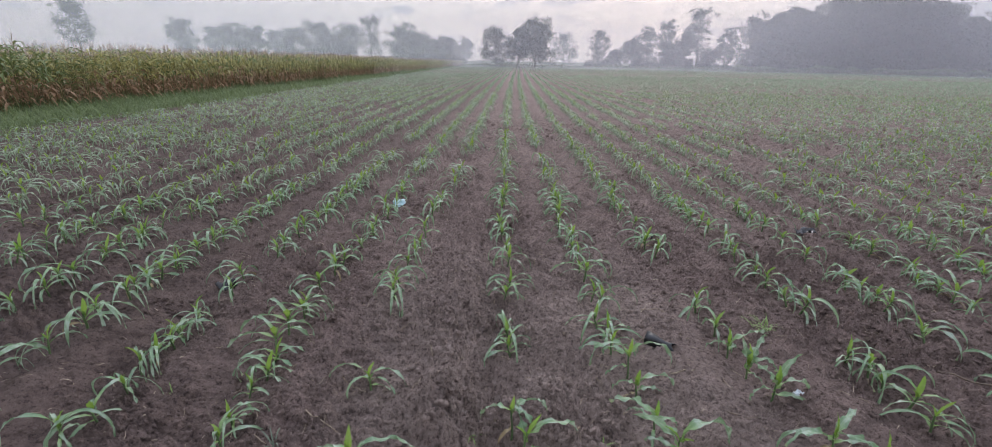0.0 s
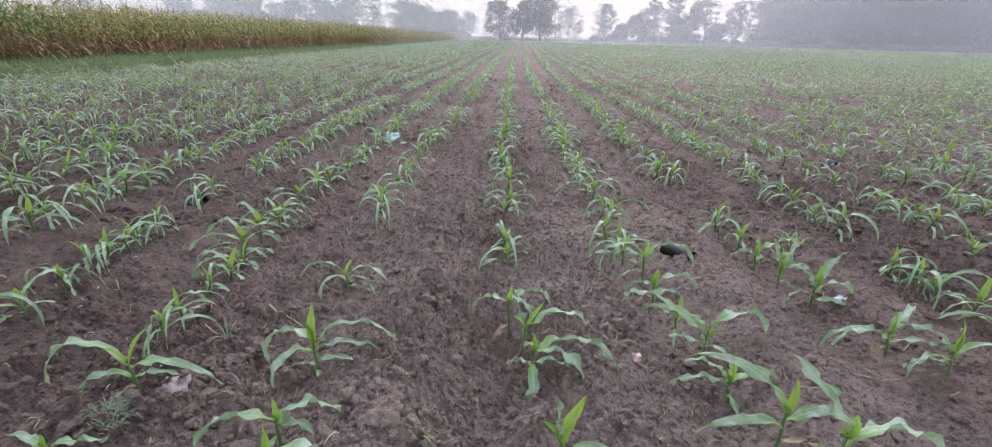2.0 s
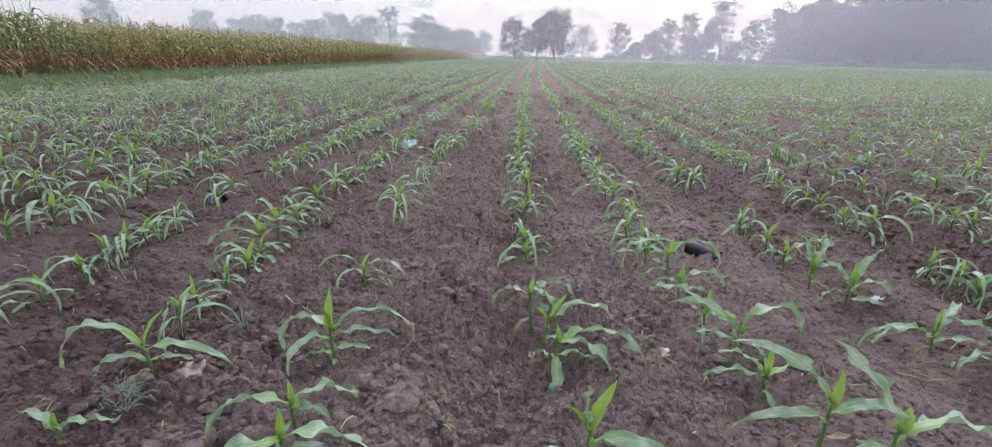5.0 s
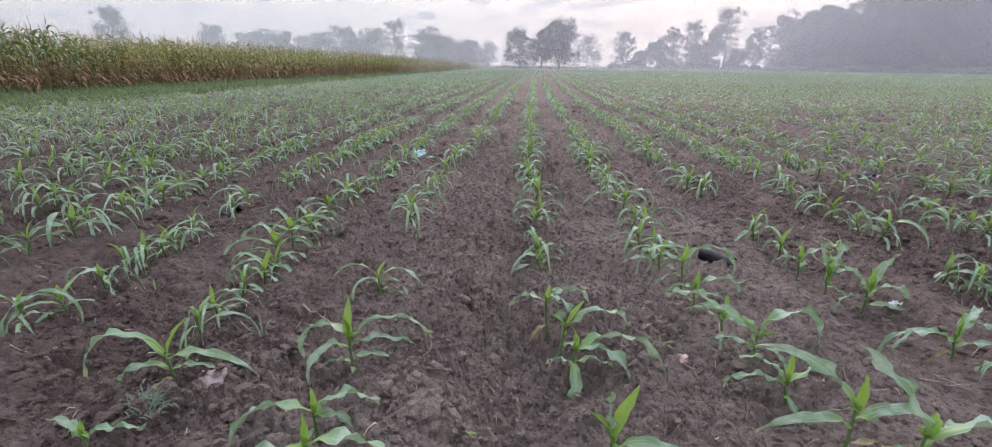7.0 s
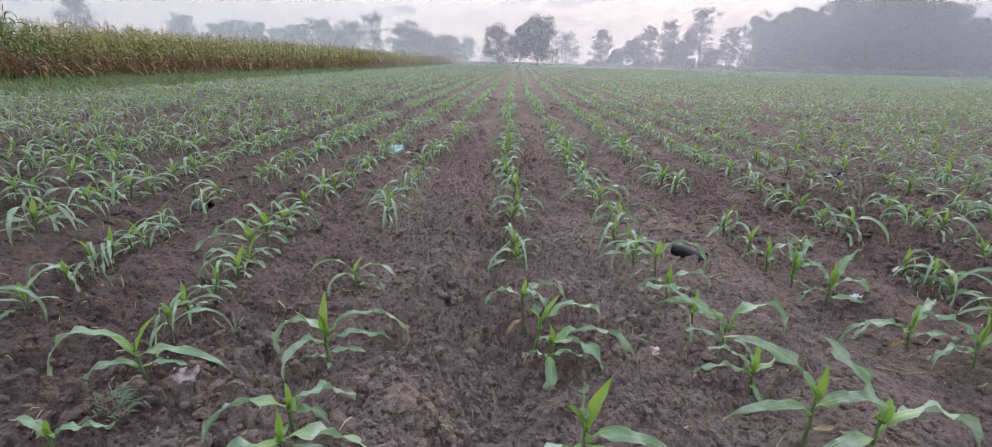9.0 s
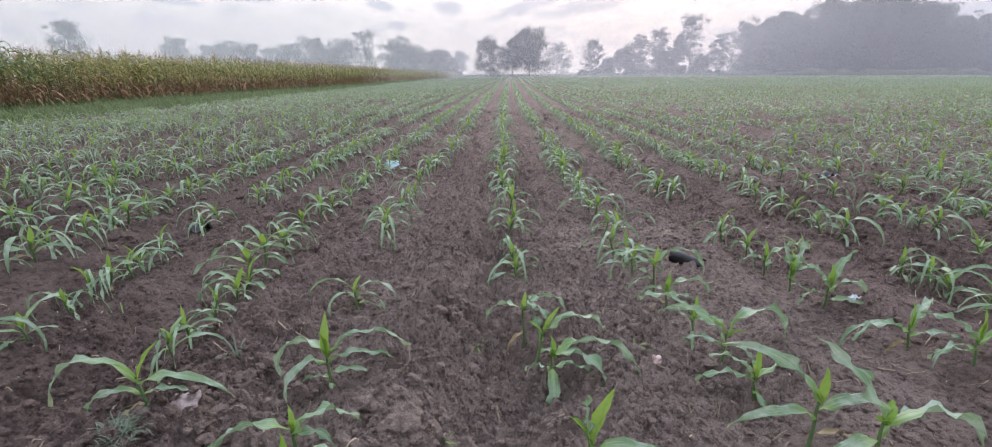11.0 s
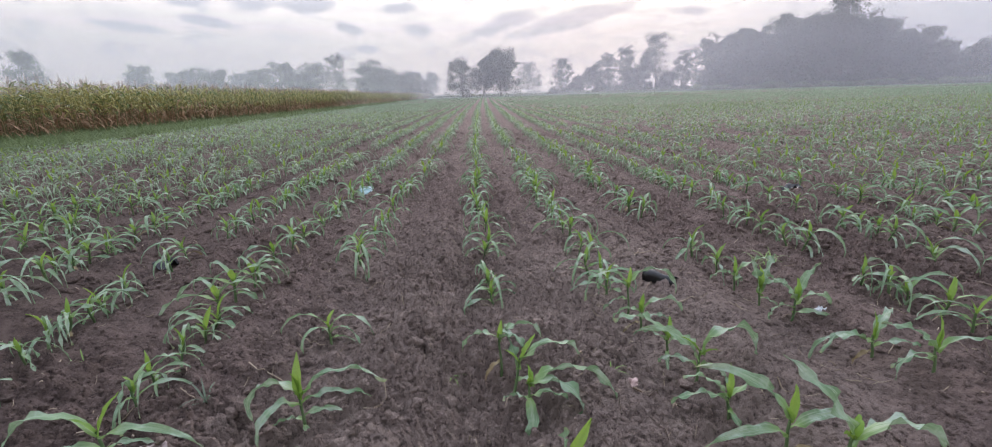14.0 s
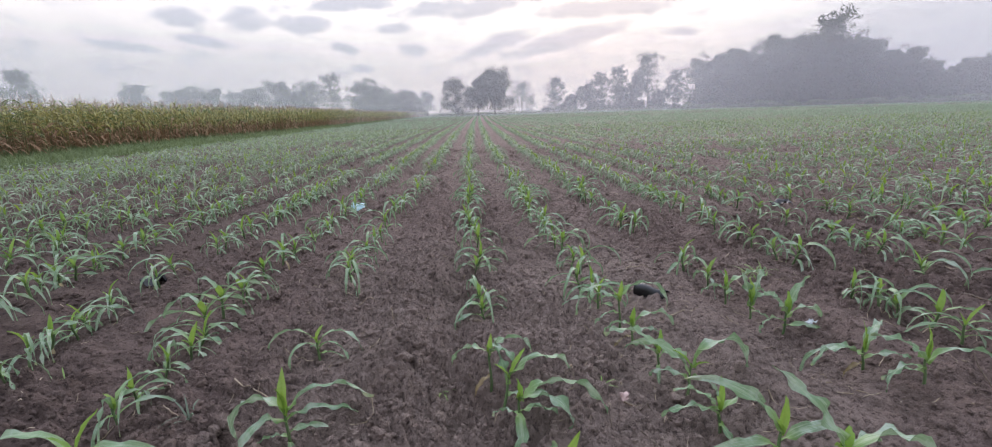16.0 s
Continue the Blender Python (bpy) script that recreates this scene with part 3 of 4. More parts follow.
# the plants the camera stands beside: place, leaves, shoot, stem height, lean
heroes = [
    (-0.98, 1.31, [(168, 0.46, 36, -72, 0.9, 0.028), (-6, 0.33, 30, -22, 0.8, 0.026), (186, 0.23, 18, -55, 0.55, 0.022), (15, 0.14, 22, -25, 0.5, 0.018), (230, 0.10, 10, -60, 0.25, 0.014)], (38, 0.19, 68, 48, 0.026), 0.11, (-0.02, 0), TALL, True),
    (-0.51, 1.47, [(192, 0.27, 74, -115, 0.9, 0.032), (222, 0.22, 55, -95, 0.7, 0.028), (8, 0.31, 62, -48, 0.9, 0.028), (-8, 0.24, 44, -30, 0.75, 0.024), (5, 0.15, 35, -25, 0.45, 0.020), (182, 0.10, 15, -25, 0.4, 0.018), (300, 0.08, -5, -60, 0.3, 0.016)], (75, 0.23, 88, 82, 0.040), 0.15, (0.0, 0), TALL, False),
    (-0.48, 1.15, [(192, 0.30, 36, -80, 0.9, 0.030), (28, 0.19, 58, -45, 0.8, 0.034), (5, 0.13, 40, -60, 0.7, 0.024), (250, 0.10, 5, -60, 0.4, 0.016)], (120, 0.11, 82, 70, 0.022), 0.10, (0, 0), TALL, False),
    (-0.45, 1.04, [(-6, 0.36, 38, -75, 0.9, 0.038), (222, 0.30, 25, -35, 0.85, 0.044), (262, 0.18, 5, -80, 0.7, 0.036), (20, 0.16, 15, -35, 0.45, 0.026)], (110, 0.12, 80, 75, 0.026), 0.09, (0, 0), WIDE, False),
    (0.25, 1.11, [(165, 0.15, 78, 100, 0.75, 0.032), (-14, 0.26, 38, -50, 0.7, 0.032), (190, 0.22, 12, -35, 0.35, 0.030), (-5, 0.18, 8, -30, 0.35, 0.026)], (28, 0.23, 74, 52, 0.044), 0.09, (0.01, 0), WIDE, False),
    (0.19, 1.51, [(2, 0.36, 48, -70, 0.9, 0.038), (-24, 0.27, 46, -92, 0.9, 0.042), (275, 0.22, -10, -88, 0.6, 0.037), (8, 0.18, 25, -60, 0.6, 0.024), (150, 0.10, 30, -40, 0.5, 0.018)], (110, 0.11, 82, 70, 0.030), 0.14, (0.01, 0), WIDE, False),
    (0.14, 1.62, [(8, 0.32, 56, -78, 0.9, 0.034), (120, 0.18, 70, 20, 0.7, 0.032), (10, 0.14, 15, -40, 0.4, 0.018)], (25, 0.17, 62, 45, 0.028), 0.13, (0.04, 0.02), TALL, False),
    (0.11, 1.74, [(184, 0.19, 52, -80, 0.9, 0.024), (12, 0.22, 60, -75, 0.95, 0.026), (-40, 0.16, 65, -80, 0.9, 0.028), (215, 0.10, 0, -80, 0.35, 0.016)], (60, 0.12, 82, 70, 0.026), 0.15, (0, 0), TALL, True),
    (0.78, 1.64, [(5, 0.37, 74, -100, 0.9, 0.042), (160, 0.24, 66, 0, 0.7, 0.040), (150, 0.16, 40, -50, 0.5, 0.022), (300, 0.20, 40, -85, 0.6, 0.022)], (165, 0.15, 55, 30, 0.026), 0.12, (0.03, 0.02), WIDE, False),
    (0.74, 1.79, [(168, 0.24, 66, -20, 0.9, 0.038), (150, 0.17, 55, -55, 0.7, 0.026), (12, 0.14, 50, -70, 0.7, 0.022), (250, 0.10, 5, -75, 0.4, 0.016)], (60, 0.14, 70, 45, 0.028), 0.10, (0, 0), WIDE, False),
    (0.79, 1.42, [(194, 0.22, 42, -8, 0.7, 0.026), (178, 0.20, 60, 10, 0.85, 0.022), (14, 0.24, 45, -65, 0.85, 0.024), (280, 0.10, -5, -70, 0.4, 0.018)], (62, 0.16, 78, 65, 0.026), 0.08, (0, 0), TALL, False),
    (0.83, 1.22, [(163, 0.31, 62, 5, 0.9, 0.036), (8, 0.22, 30, -30, 0.75, 0.030), (186, 0.24, 30, -45, 0.65, 0.028), (0, 0.17, 20, -40, 0.3, 0.018)], (48, 0.15, 76, 60, 0.030), 0.16, (0.02, 0), TALL, True),
    (0.94, 1.15, [(150, 0.25, 66, 35, 0.9, 0.042), (-4, 0.32, 45, -70, 0.85, 0.042), (205, 0.28, 20, -45, 0.5, 0.036), (30, 0.18, 35, -20, 0.6, 0.030)], (40, 0.10, 62, 25, 0.036), 0.12, (0.02, 0), WIDE, False),
    (1.48, 1.74, [(30, 0.23, 68, -30, 0.8, 0.034), (178, 0.24, 34, -35, 0.7, 0.034), (172, 0.34, 45, -110, 0.6, 0.020), (-8, 0.22, 28, -35, 0.5, 0.022), (190, 0.10, 10, -50, 0.3, 0.016)], (95, 0.17, 86, 80, 0.020), 0.09, (0, 0), WIDE, True),
    (1.56, 1.58, [(172, 0.21, 60, 0, 0.8, 0.032), (-2, 0.34, 42, -65, 0.8, 0.030), (188, 0.22, 40, -55, 0.5, 0.024), (176, 0.16, 28, -30, 0.4, 0.020)], (88, 0.19, 88, 84, 0.024), 0.10, (0, 0), TALL, False),
    (1.39, 2.08, [(172, 0.18, 66, 25, 0.8, 0.036), (4, 0.28, 46, -80, 0.7, 0.028), (35, 0.20, 70, 40, 0.85, 0.036), (184, 0.16, 42, -60, 0.5, 0.022), (0, 0.20, 15, -25, 0.3, 0.022)], (60, 0.15, 80, 60, 0.034), 0.11, (0.02, 0), WIDE, False),
    (1.36, 2.28, [(155, 0.20, 84, 75, 0.5, 0.042), (40, 0.22, 68, 40, 0.6, 0.042), (5, 0.20, 60, -70, 0.8, 0.028), (330, 0.12, 10, -60, 0.4, 0.020)], (70, 0.17, 78, 60, 0.040), 0.10, (0, 0), WIDE, False),
    (1.34, 2.48, [(5, 0.28, 52, -20, 0.8, 0.034), (180, 0.16, 55, -70, 0.7, 0.026), (40, 0.16, 20, -50, 0.5, 0.022)], (75, 0.15, 72, 60, 0.026), 0.11, (0, 0), TALL, False),
    (-1.00, 1.03, [(8, 0.14, 30, -20, 0.8, 0.028), (170, 0.10, 60, 10, 0.7, 0.024)], (110, 0.06, 84, 76, 0.020), 0.05, (0, 0), LOW, False),
    (0.72, 2.05, [(5, 0.29, 56, -82, 0.85, 0.030), (180, 0.16, 48, -80, 0.8, 0.022), (12, 0.14, 25, -25, 0.5, 0.022), (200, 0.12, 10, -70, 0.4, 0.014)], (50, 0.12, 80, 60, 0.030), 0.10, (0, 0), TALL, True),
    (0.72, 2.24, [(2, 0.34, 66, -92, 0.95, 0.028), (178, 0.32, 66, -95, 0.95, 0.030), (150, 0.20, 55, -70, 0.8, 0.024), (200, 0.18, 30, -75, 0.5, 0.020)], (60, 0.15, 70, 50, 0.028), 0.16, (0, 0), TALL, False),
]
for x, y, leaves, shoot, top, lean, label, dry in heroes:
    seedling(x, y, seedling_pieces(leaves, shoot, top, lean, 18, cols=5, shoot_n=10), label, dry, 5)


def random_pieces(r, n, cols=3, count=(5, 7), shoot_n=6):
    """A plant of the usual habit: leaves alternate on two sides and arch over."""
    base = r.uniform(0, 360)
    top = r.uniform(0.055, 0.105)
    leaves = []
    for k in range(r.integers(*count, endpoint=True)):
        share = 0.98 - 0.12 * k
        leaves.append((base + 180 * k + r.normal(0, 32), r.uniform(0.21, 0.36) * (1 - 0.07 * k), r.uniform(54, 80) - 7 * k,
                       r.uniform(-130, -65), share, r.uniform(0.0130, 0.0200) * (0.98 if cols == 3 else 1.6)))
    shoot = (r.uniform(0, 360), r.uniform(0.075, 0.135), r.uniform(68, 88), r.uniform(30, 70), r.uniform(0.017, 0.027))
    return seedling_pieces(leaves, shoot, top, (r.normal(0, 0.015), r.normal(0, 0.015)), n, 0.006, cols, shoot_n)


# every plant that stands close by, row after row: distances along each row
near_rows = [
    (-1.78, [1.56, 1.70, 1.89, 2.05, 2.15, 2.30, 2.39, 2.54, 2.88, 3.18, 3.54, 3.75]),
    (-1.22, [1.55, 1.71, 1.93, 2.07, 2.20, 2.34, 2.51, 2.70, 2.80, 3.12, 3.33, 3.6]),
    (-0.66, [2.04, 2.96, 3.10, 3.22, 3.57, 3.74, 3.92, 4.24, 4.9, 5.1, 5.3, 5.5]),
    (0.09, [2.42, 2.55, 2.66, 3.05, 3.20, 3.62, 3.80, 4.3, 4.45, 4.62, 5.1]),
    (0.67, [2.42, 2.58, 2.70, 2.98, 3.12, 3.43, 3.55, 3.81, 3.95, 4.15, 4.3, 4.55]),
    (1.37, [2.72, 2.98, 3.95, 4.15, 4.30, 4.75]),
    (2.04, [1.90, 2.08, 2.20, 2.32, 2.47, 3.02, 3.12, 3.40, 3.62]),
    (2.63, [2.20, 2.72, 3.00, 3.14, 3.27, 3.42, 3.9]),
]
shifts = {(-1.22, 1.55): 0.14, (-1.22, 1.71): 0.11, (-1.22, 1.93): 0.05, (-1.22, 2.07): 0.06, (-0.66, 2.04): 0.06}
spots = []
r = np.random.default_rng(11)
for rx, ys in near_rows:
    for y in ys:
        spots.append((rx + float(drift(y)) + shifts.get((rx, y), r.normal(0, 0.025)), y))


def sown(rows, y0, y1, gap, skip, seed):
    """Places along rows with gaps and uneven spacing."""
    g = np.random.default_rng(seed)
    xs, ys = [], []
    for rx, a in rows:
        n = int((y1 - max(a, y0)) / gap * 1.25) + 2
        y = max(a, y0) + np.cumsum(g.gamma(5.0, gap / 5.0, n))
        y = y[y < y1]
        miss = grid_noise(y * 1.1, np.full_like(y, rx * 13.7), 77) > skip
        y = y[~miss]
        xs.append(rx + drift(y) + g.normal(0, 0.03, len(y)))
        ys.append(y)
    return np.concatenate(xs), np.concatenate(ys)


first = {rx: ys[-1] + 0.2 for rx, (_, ys) in zip(ROW_X, near_rows)}
rows_all = [(rx, first.get(rx, 0)) for rx in ROW_X + LEFT_ROWS + RIGHT_ROWS]
ax, ay = sown(rows_all, 1.25, 12, 0.165, 0.66, 5)
keep = (np.abs(ax) < ay * 1.12 + 1.6) & (ax > -9.6 - 0.045 * ay)
ax, ay = ax[keep], ay[keep]
order = np.argsort(ax * ax * 0.8 + ay * ay)
singles = 300 - len(spots) - len(heroes)
spots += [(float(ax[i]), float(ay[i])) for i in order[:singles]]

kinds = []
for k in range(14):
    ob = seedling(0, 0, random_pieces(r, 8), (TALL, WIDE, LOW)[0 if k % 3 else 1], k % 5 == 4)
    kinds.append(ob)
for k, (x, y) in enumerate(spots):
    m = pose(x, y, float(height(x, y)) - 0.004, r.normal(0, 4), r.normal(0, 4), r.uniform(0, 360)) @ Matrix.Scale(r.uniform(0.95, 1.28), 4)
    if k < 14:
        kinds[k].matrix_basis = m
    else:
        copy_thing(kinds[int(r.integers(14))], m)


def field_protos(seed, n, cols, count, shoot_n, tube_too=True):
    g = np.random.default_rng(seed)
    out = []
    for _ in range(10):
        p = random_pieces(g, n, cols, count, shoot_n)
        out.append(joined([(v, q, 1 if k in (1, 2) else 0) for k, (v, q) in enumerate(p) if (k or tube_too) and (k != 2 or n > 3)]))
    return out


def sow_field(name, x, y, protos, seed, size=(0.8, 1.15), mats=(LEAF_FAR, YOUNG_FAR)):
    g = np.random.default_rng(seed)
    n = len(x)
    v, q, m = scatter_copies(protos, g.integers(len(protos), size=n), x, y, height(x, y), g.uniform(0, 2 * np.pi, n), g.uniform(*size, n))
    ob = new(name, quads_mesh(name, v, q, mats, m))
    return tagged(ob, "rows of young green maize plants across the misty field", "maize crop", kind="stuff")


rest = order[singles:]
sow_field("maize_rows", ax[rest], ay[rest], field_protos(21, 5, 3, (5, 6), 3), 31, (1.0, 1.35))
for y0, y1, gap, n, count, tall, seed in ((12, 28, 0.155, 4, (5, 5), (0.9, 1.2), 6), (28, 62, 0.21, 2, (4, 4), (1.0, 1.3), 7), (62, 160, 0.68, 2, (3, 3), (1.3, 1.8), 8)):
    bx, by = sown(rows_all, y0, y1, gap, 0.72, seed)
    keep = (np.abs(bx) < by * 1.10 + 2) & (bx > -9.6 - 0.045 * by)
    sow_field("maize_rows", bx[keep], by[keep], field_protos(seed + 20, n, 2, count, 2, False), seed + 30, tall, (LEAF_FAR, YOUNG_FAR) if y0 < 28 else (LEAF_HAZE_PALE, LEAF_HAZE_PALE))


# ---- the ripening maize field beside it ----
CORN_EDGE = -12.9


def corn_pieces(g, n, cols, leaves, sides, ripe=0.75):
    """One tall plant: stalk, then blades from bottom to top, then tassel strands. Each with a material slot."""
    tall = g.uniform(1.38, 1.62)
    s = np.linspace(0, 1, 5)[:, None]
    line = np.array([[0, 0, -0.05]]) * (1 - s) + np.array([[g.normal(0, 0.05), g.normal(0, 0.05), tall]]) * s
    out = [(*tube(line, np.linspace(0.016, 0.006, 5), sides), 0)]
    base = g.uniform(0, 360)
    for k in range(leaves):
        share = 0.12 + 0.84 * (k + 0.5) / leaves
        p = line[0] * (1 - share) + line[-1] * share
        dry = share < 0.46 + g.normal(0, 0.13)
        slot = 3 if dry else (2 if g.random() < ripe else 1)
        e0, e1 = (g.uniform(10, 45), g.uniform(-95, -70)) if dry else (g.uniform(44, 68), g.uniform(-100, -50))
        out.append((*ribbon(p, base + 180 * k + g.normal(0, 25), g.uniform(0.45, 0.70), g.uniform(0.06, 0.09), e0, e1, n, 0.4, 1.0, 0.12, 25, cols), slot))
    strands = []
    for k in range(6):
        strands.append((*ribbon(line[-1] - [0, 0, 0.02 * k], g.uniform(0, 360), g.uniform(0.2, 0.34), 0.014, 84 if k == 0 else 68, 80 if k == 0 else 15, 2, cols=2), 4))
    return out + [joined(strands)[:2] + (4,)]


SLOTS = [CORN_STALK, CORN_GREEN, CORN_YELLOW, CORN_DRY, CORN_TASSEL]
g = np.random.default_rng(41)
corn_kinds = []
for k in range(8):
    ob = new("corn_plant")
    tagged(ob, "tall ripening maize plant with dry lower leaves and tassel", "maize plant", "tall maize at the field edge")
    pcs = corn_pieces(g, 6, 3, 12, 6, 0.12 if k < 4 else 0.6)
    for j, (v, q, slot) in enumerate(pcs):
        name = "stalk" if j == 0 else ("tassel" if j == len(pcs) - 1 else "leaf")
        part(name, quads_mesh(name, v, q, [SLOTS[slot]]), ob, "dry tan hanging leaf" if slot == 3 and name == "leaf" else "")
    corn_kinds.append(ob)


def corn_edge(y):
    return CORN_EDGE - 0.028 * np.maximum(np.asarray(y, float) - 8, 0)


places = []
for rank in range(2):
    y = 9.0 + np.cumsum(g.uniform(0.14, 0.26, 70))
    places += list(zip(corn_edge(y) - 0.65 * rank + g.normal(0, 0.08, 70), y))
waiting = {True: [0, 1, 2, 3], False: [4, 5, 6, 7]}
for x, y in places:
    m = pose(x, y, float(height(x, y)), g.normal(0, 4), g.normal(0, 4), g.uniform(0, 360)) @ Matrix.Scale(g.uniform(0.88, 1.08), 4)
    # greener plants where the stand begins, riper ones further along
    green = bool(y < 14.5 + g.normal(0, 0.8))
    if waiting[green]:
        corn_kinds[waiting[green].pop()].matrix_basis = m
    else:
        copy_thing(corn_kinds[int(g.integers(4)) + (0 if green else 4)], m)
last_y = places[-1][1]
protos_a = [joined(corn_pieces(g, 3, 2, 13, 3, 0.7)) for _ in range(8)]
protos_b = [joined(corn_pieces(g, 3, 2, 6, 3)) for _ in range(8)]


def corn_block(ranks, y0, y1, gap, protos, seed, width):
    q_ = np.random.default_rng(seed)
    xs, ys = [], []
    for rank in ranks:
        y = y0(rank) + np.cumsum(q_.uniform(gap * 0.6, gap * 1.4, int((y1 - y0(rank)) / gap)))
        xs.append(corn_edge(y) - 0.65 * rank + q_.normal(0, 0.1, len(y)))
        ys.append(y)
    x, y = np.concatenate(xs), np.concatenate(ys)
    n = len(x)
    v, q, m = scatter_copies(protos, q_.integers(len(protos), size=n), x, y, height(x, y), q_.uniform(0, 6.28, n), q_.uniform(0.86, 1.1, n) * width)
    ob = new("corn_field", quads_mesh("corn_field", v, q, SLOTS, m))
    tagged(ob, "dense stand of tall ripening maize with tan lower leaves", "maize crop", kind="stuff")


corn_block(range(5), lambda k: last_y if k < 2 else 6.0, 60, 0.24, protos_a, 51, 1.0)
corn_block(range(5), lambda k: 60.0, 165, 0.42, protos_b, 52, 0.92)
corn_block(range(5, 11), lambda k: 5.0 + k * 0.5, 70, 0.4, protos_b, 54, 1.0)
corn_block(range(11, 40), lambda k: 5.0 + k * 0.5, 110, 1.6, protos_b, 53, 1.0)

# grassy bank between the two fields
g = np.random.default_rng(61)


def grass_protos(n, blades):
    out = []
    for _ in range(6):
        out.append(joined([(*ribbon((g.normal(0, 0.05), g.normal(0, 0.05), -0.02), g.uniform(0, 360), g.uniform(0.20, 0.42), 0.012, g.uniform(60, 85), g.uniform(-40, 40), n, cols=2), 0)
                           for _ in range(blades)]))
    return out


for y0, y1, per, blades in ((5, 22, 90, 6), (22, 60, 26, 6), (60, 160, 7, 6)):
    n = int((y1 - y0) * 2.2 * per)
    y = g.uniform(y0, y1, n)
    inner = np.maximum(-10.0 - 0.045 * (y - 9), corn_edge(y) + 0.9)
    x = corn_edge(y) - 0.3 + (inner - corn_edge(y) + 0.3) * g.random(n) ** 0.9 + g.normal(0, 0.2, n) + 0.35 * grid_noise(y * 0.8, y * 0.1, 91)
    s = g.uniform(0.7, 1.25, n) * (1 if y0 < 22 else 1.3)
    v, q, m = scatter_copies(grass_protos(2, blades), g.integers(6, size=n), x, y, height(x, y), g.uniform(0, 6.28, n), s)
    tagged(new("bank_grass", quads_mesh("bank_grass", v, q, [GRASS], m)), "unmown green grass on the bank between two fields", "grass", kind="stuff")

# rough undergrowth where the field ends, at the foot of the trees
n = 16000
bear = np.radians(g.uniform(-14, 53, n))
far_ = np.where(bear > radians(22), 134.0, np.where(bear > radians(6), 153.0, 157.0)) + np.abs(g.normal(0, 2.0, n))
base = np.stack([far_ * np.sin(bear), far_ * np.cos(bear)], 1)
tall_ = (0.7 + 0.5 * grid_noise(bear * 60, bear * 7, 92)) * np.where(bear > radians(22), 1.5, 0.8)
top_z = g.random(n) * tall_
a_, s_ = g.uniform(0, 6.28, n), g.uniform(0.16, 0.36, n)
d_ = np.stack([np.cos(a_) * s_, np.sin(a_) * s_, g.uniform(-0.1, 0.2, n)], 1)
u_ = np.stack([g.normal(0, 0.08, n), g.normal(0, 0.08, n), g.uniform(0.12, 0.3, n)], 1)
mid_ = np.column_stack([base, top_z])
v = np.stack([mid_ - d_, mid_ - u_, mid_ + d_, mid_ + u_], 1).reshape(-1, 3)
tagged(new("field_margin", quads_mesh("field_margin", v, np.arange(4 * n).reshape(-1, 4), [GRASS], smooth=False)), "dark strip of rough undergrowth at the field's far margin", "undergrowth", kind="stuff")


# ---- trees ----
def leaf_cloud(g, centre, radii, n, size, loose=0.20):
    """Small leaves in ragged clumps within an ellipsoid."""
    k = max(6, n // 34)
    d = g.normal(size=(k, 3))
    d /= np.linalg.norm(d, axis=1)[:, None]
    heart = d * (g.random((k, 1)) ** 0.45) * np.array(radii) + np.array(centre)
    spread = float(np.mean(radii)) * loose
    off = g.normal(size=(n, 3))
    off *= (np.minimum(np.linalg.norm(off, axis=1), 1.7) / np.linalg.norm(off, axis=1))[:, None]
    pick = g.integers(k, size=n)
    p = heart[pick] + off * spread * g.uniform(0.6, 1.3, (k, 1))[pick] * np.array([1, 1, 0.7])
    a = g.normal(size=(n, 3))
    a /= np.linalg.norm(a, axis=1)[:, None]
    b = np.cross(a, g.normal(size=(n, 3)))
    b /= np.linalg.norm(b, axis=1)[:, None]
    s = (size * g.uniform(0.6, 1.4, n))[:, None]
    v = np.stack([p - a * s, p + b * s * 0.45, p + a * s, p - b * s * 0.45], 1).reshape(-1, 3)
    return v, np.arange(4 * n).reshape(-1, 4)


def limb(g, start, end, r0, r1, n=6, wobble=0.05):
    s = np.linspace(0, 1, n)[:, None]
    p = np.array(start) * (1 - s) + np.array(end) * s
    length = np.linalg.norm(np.array(end) - np.array(start))
    p[1:-1] += g.normal(0, wobble * length, (n - 2, 3)) * [1, 1, 0.4]
    return tube(p, np.linspace(r0, r1, n), 7), p


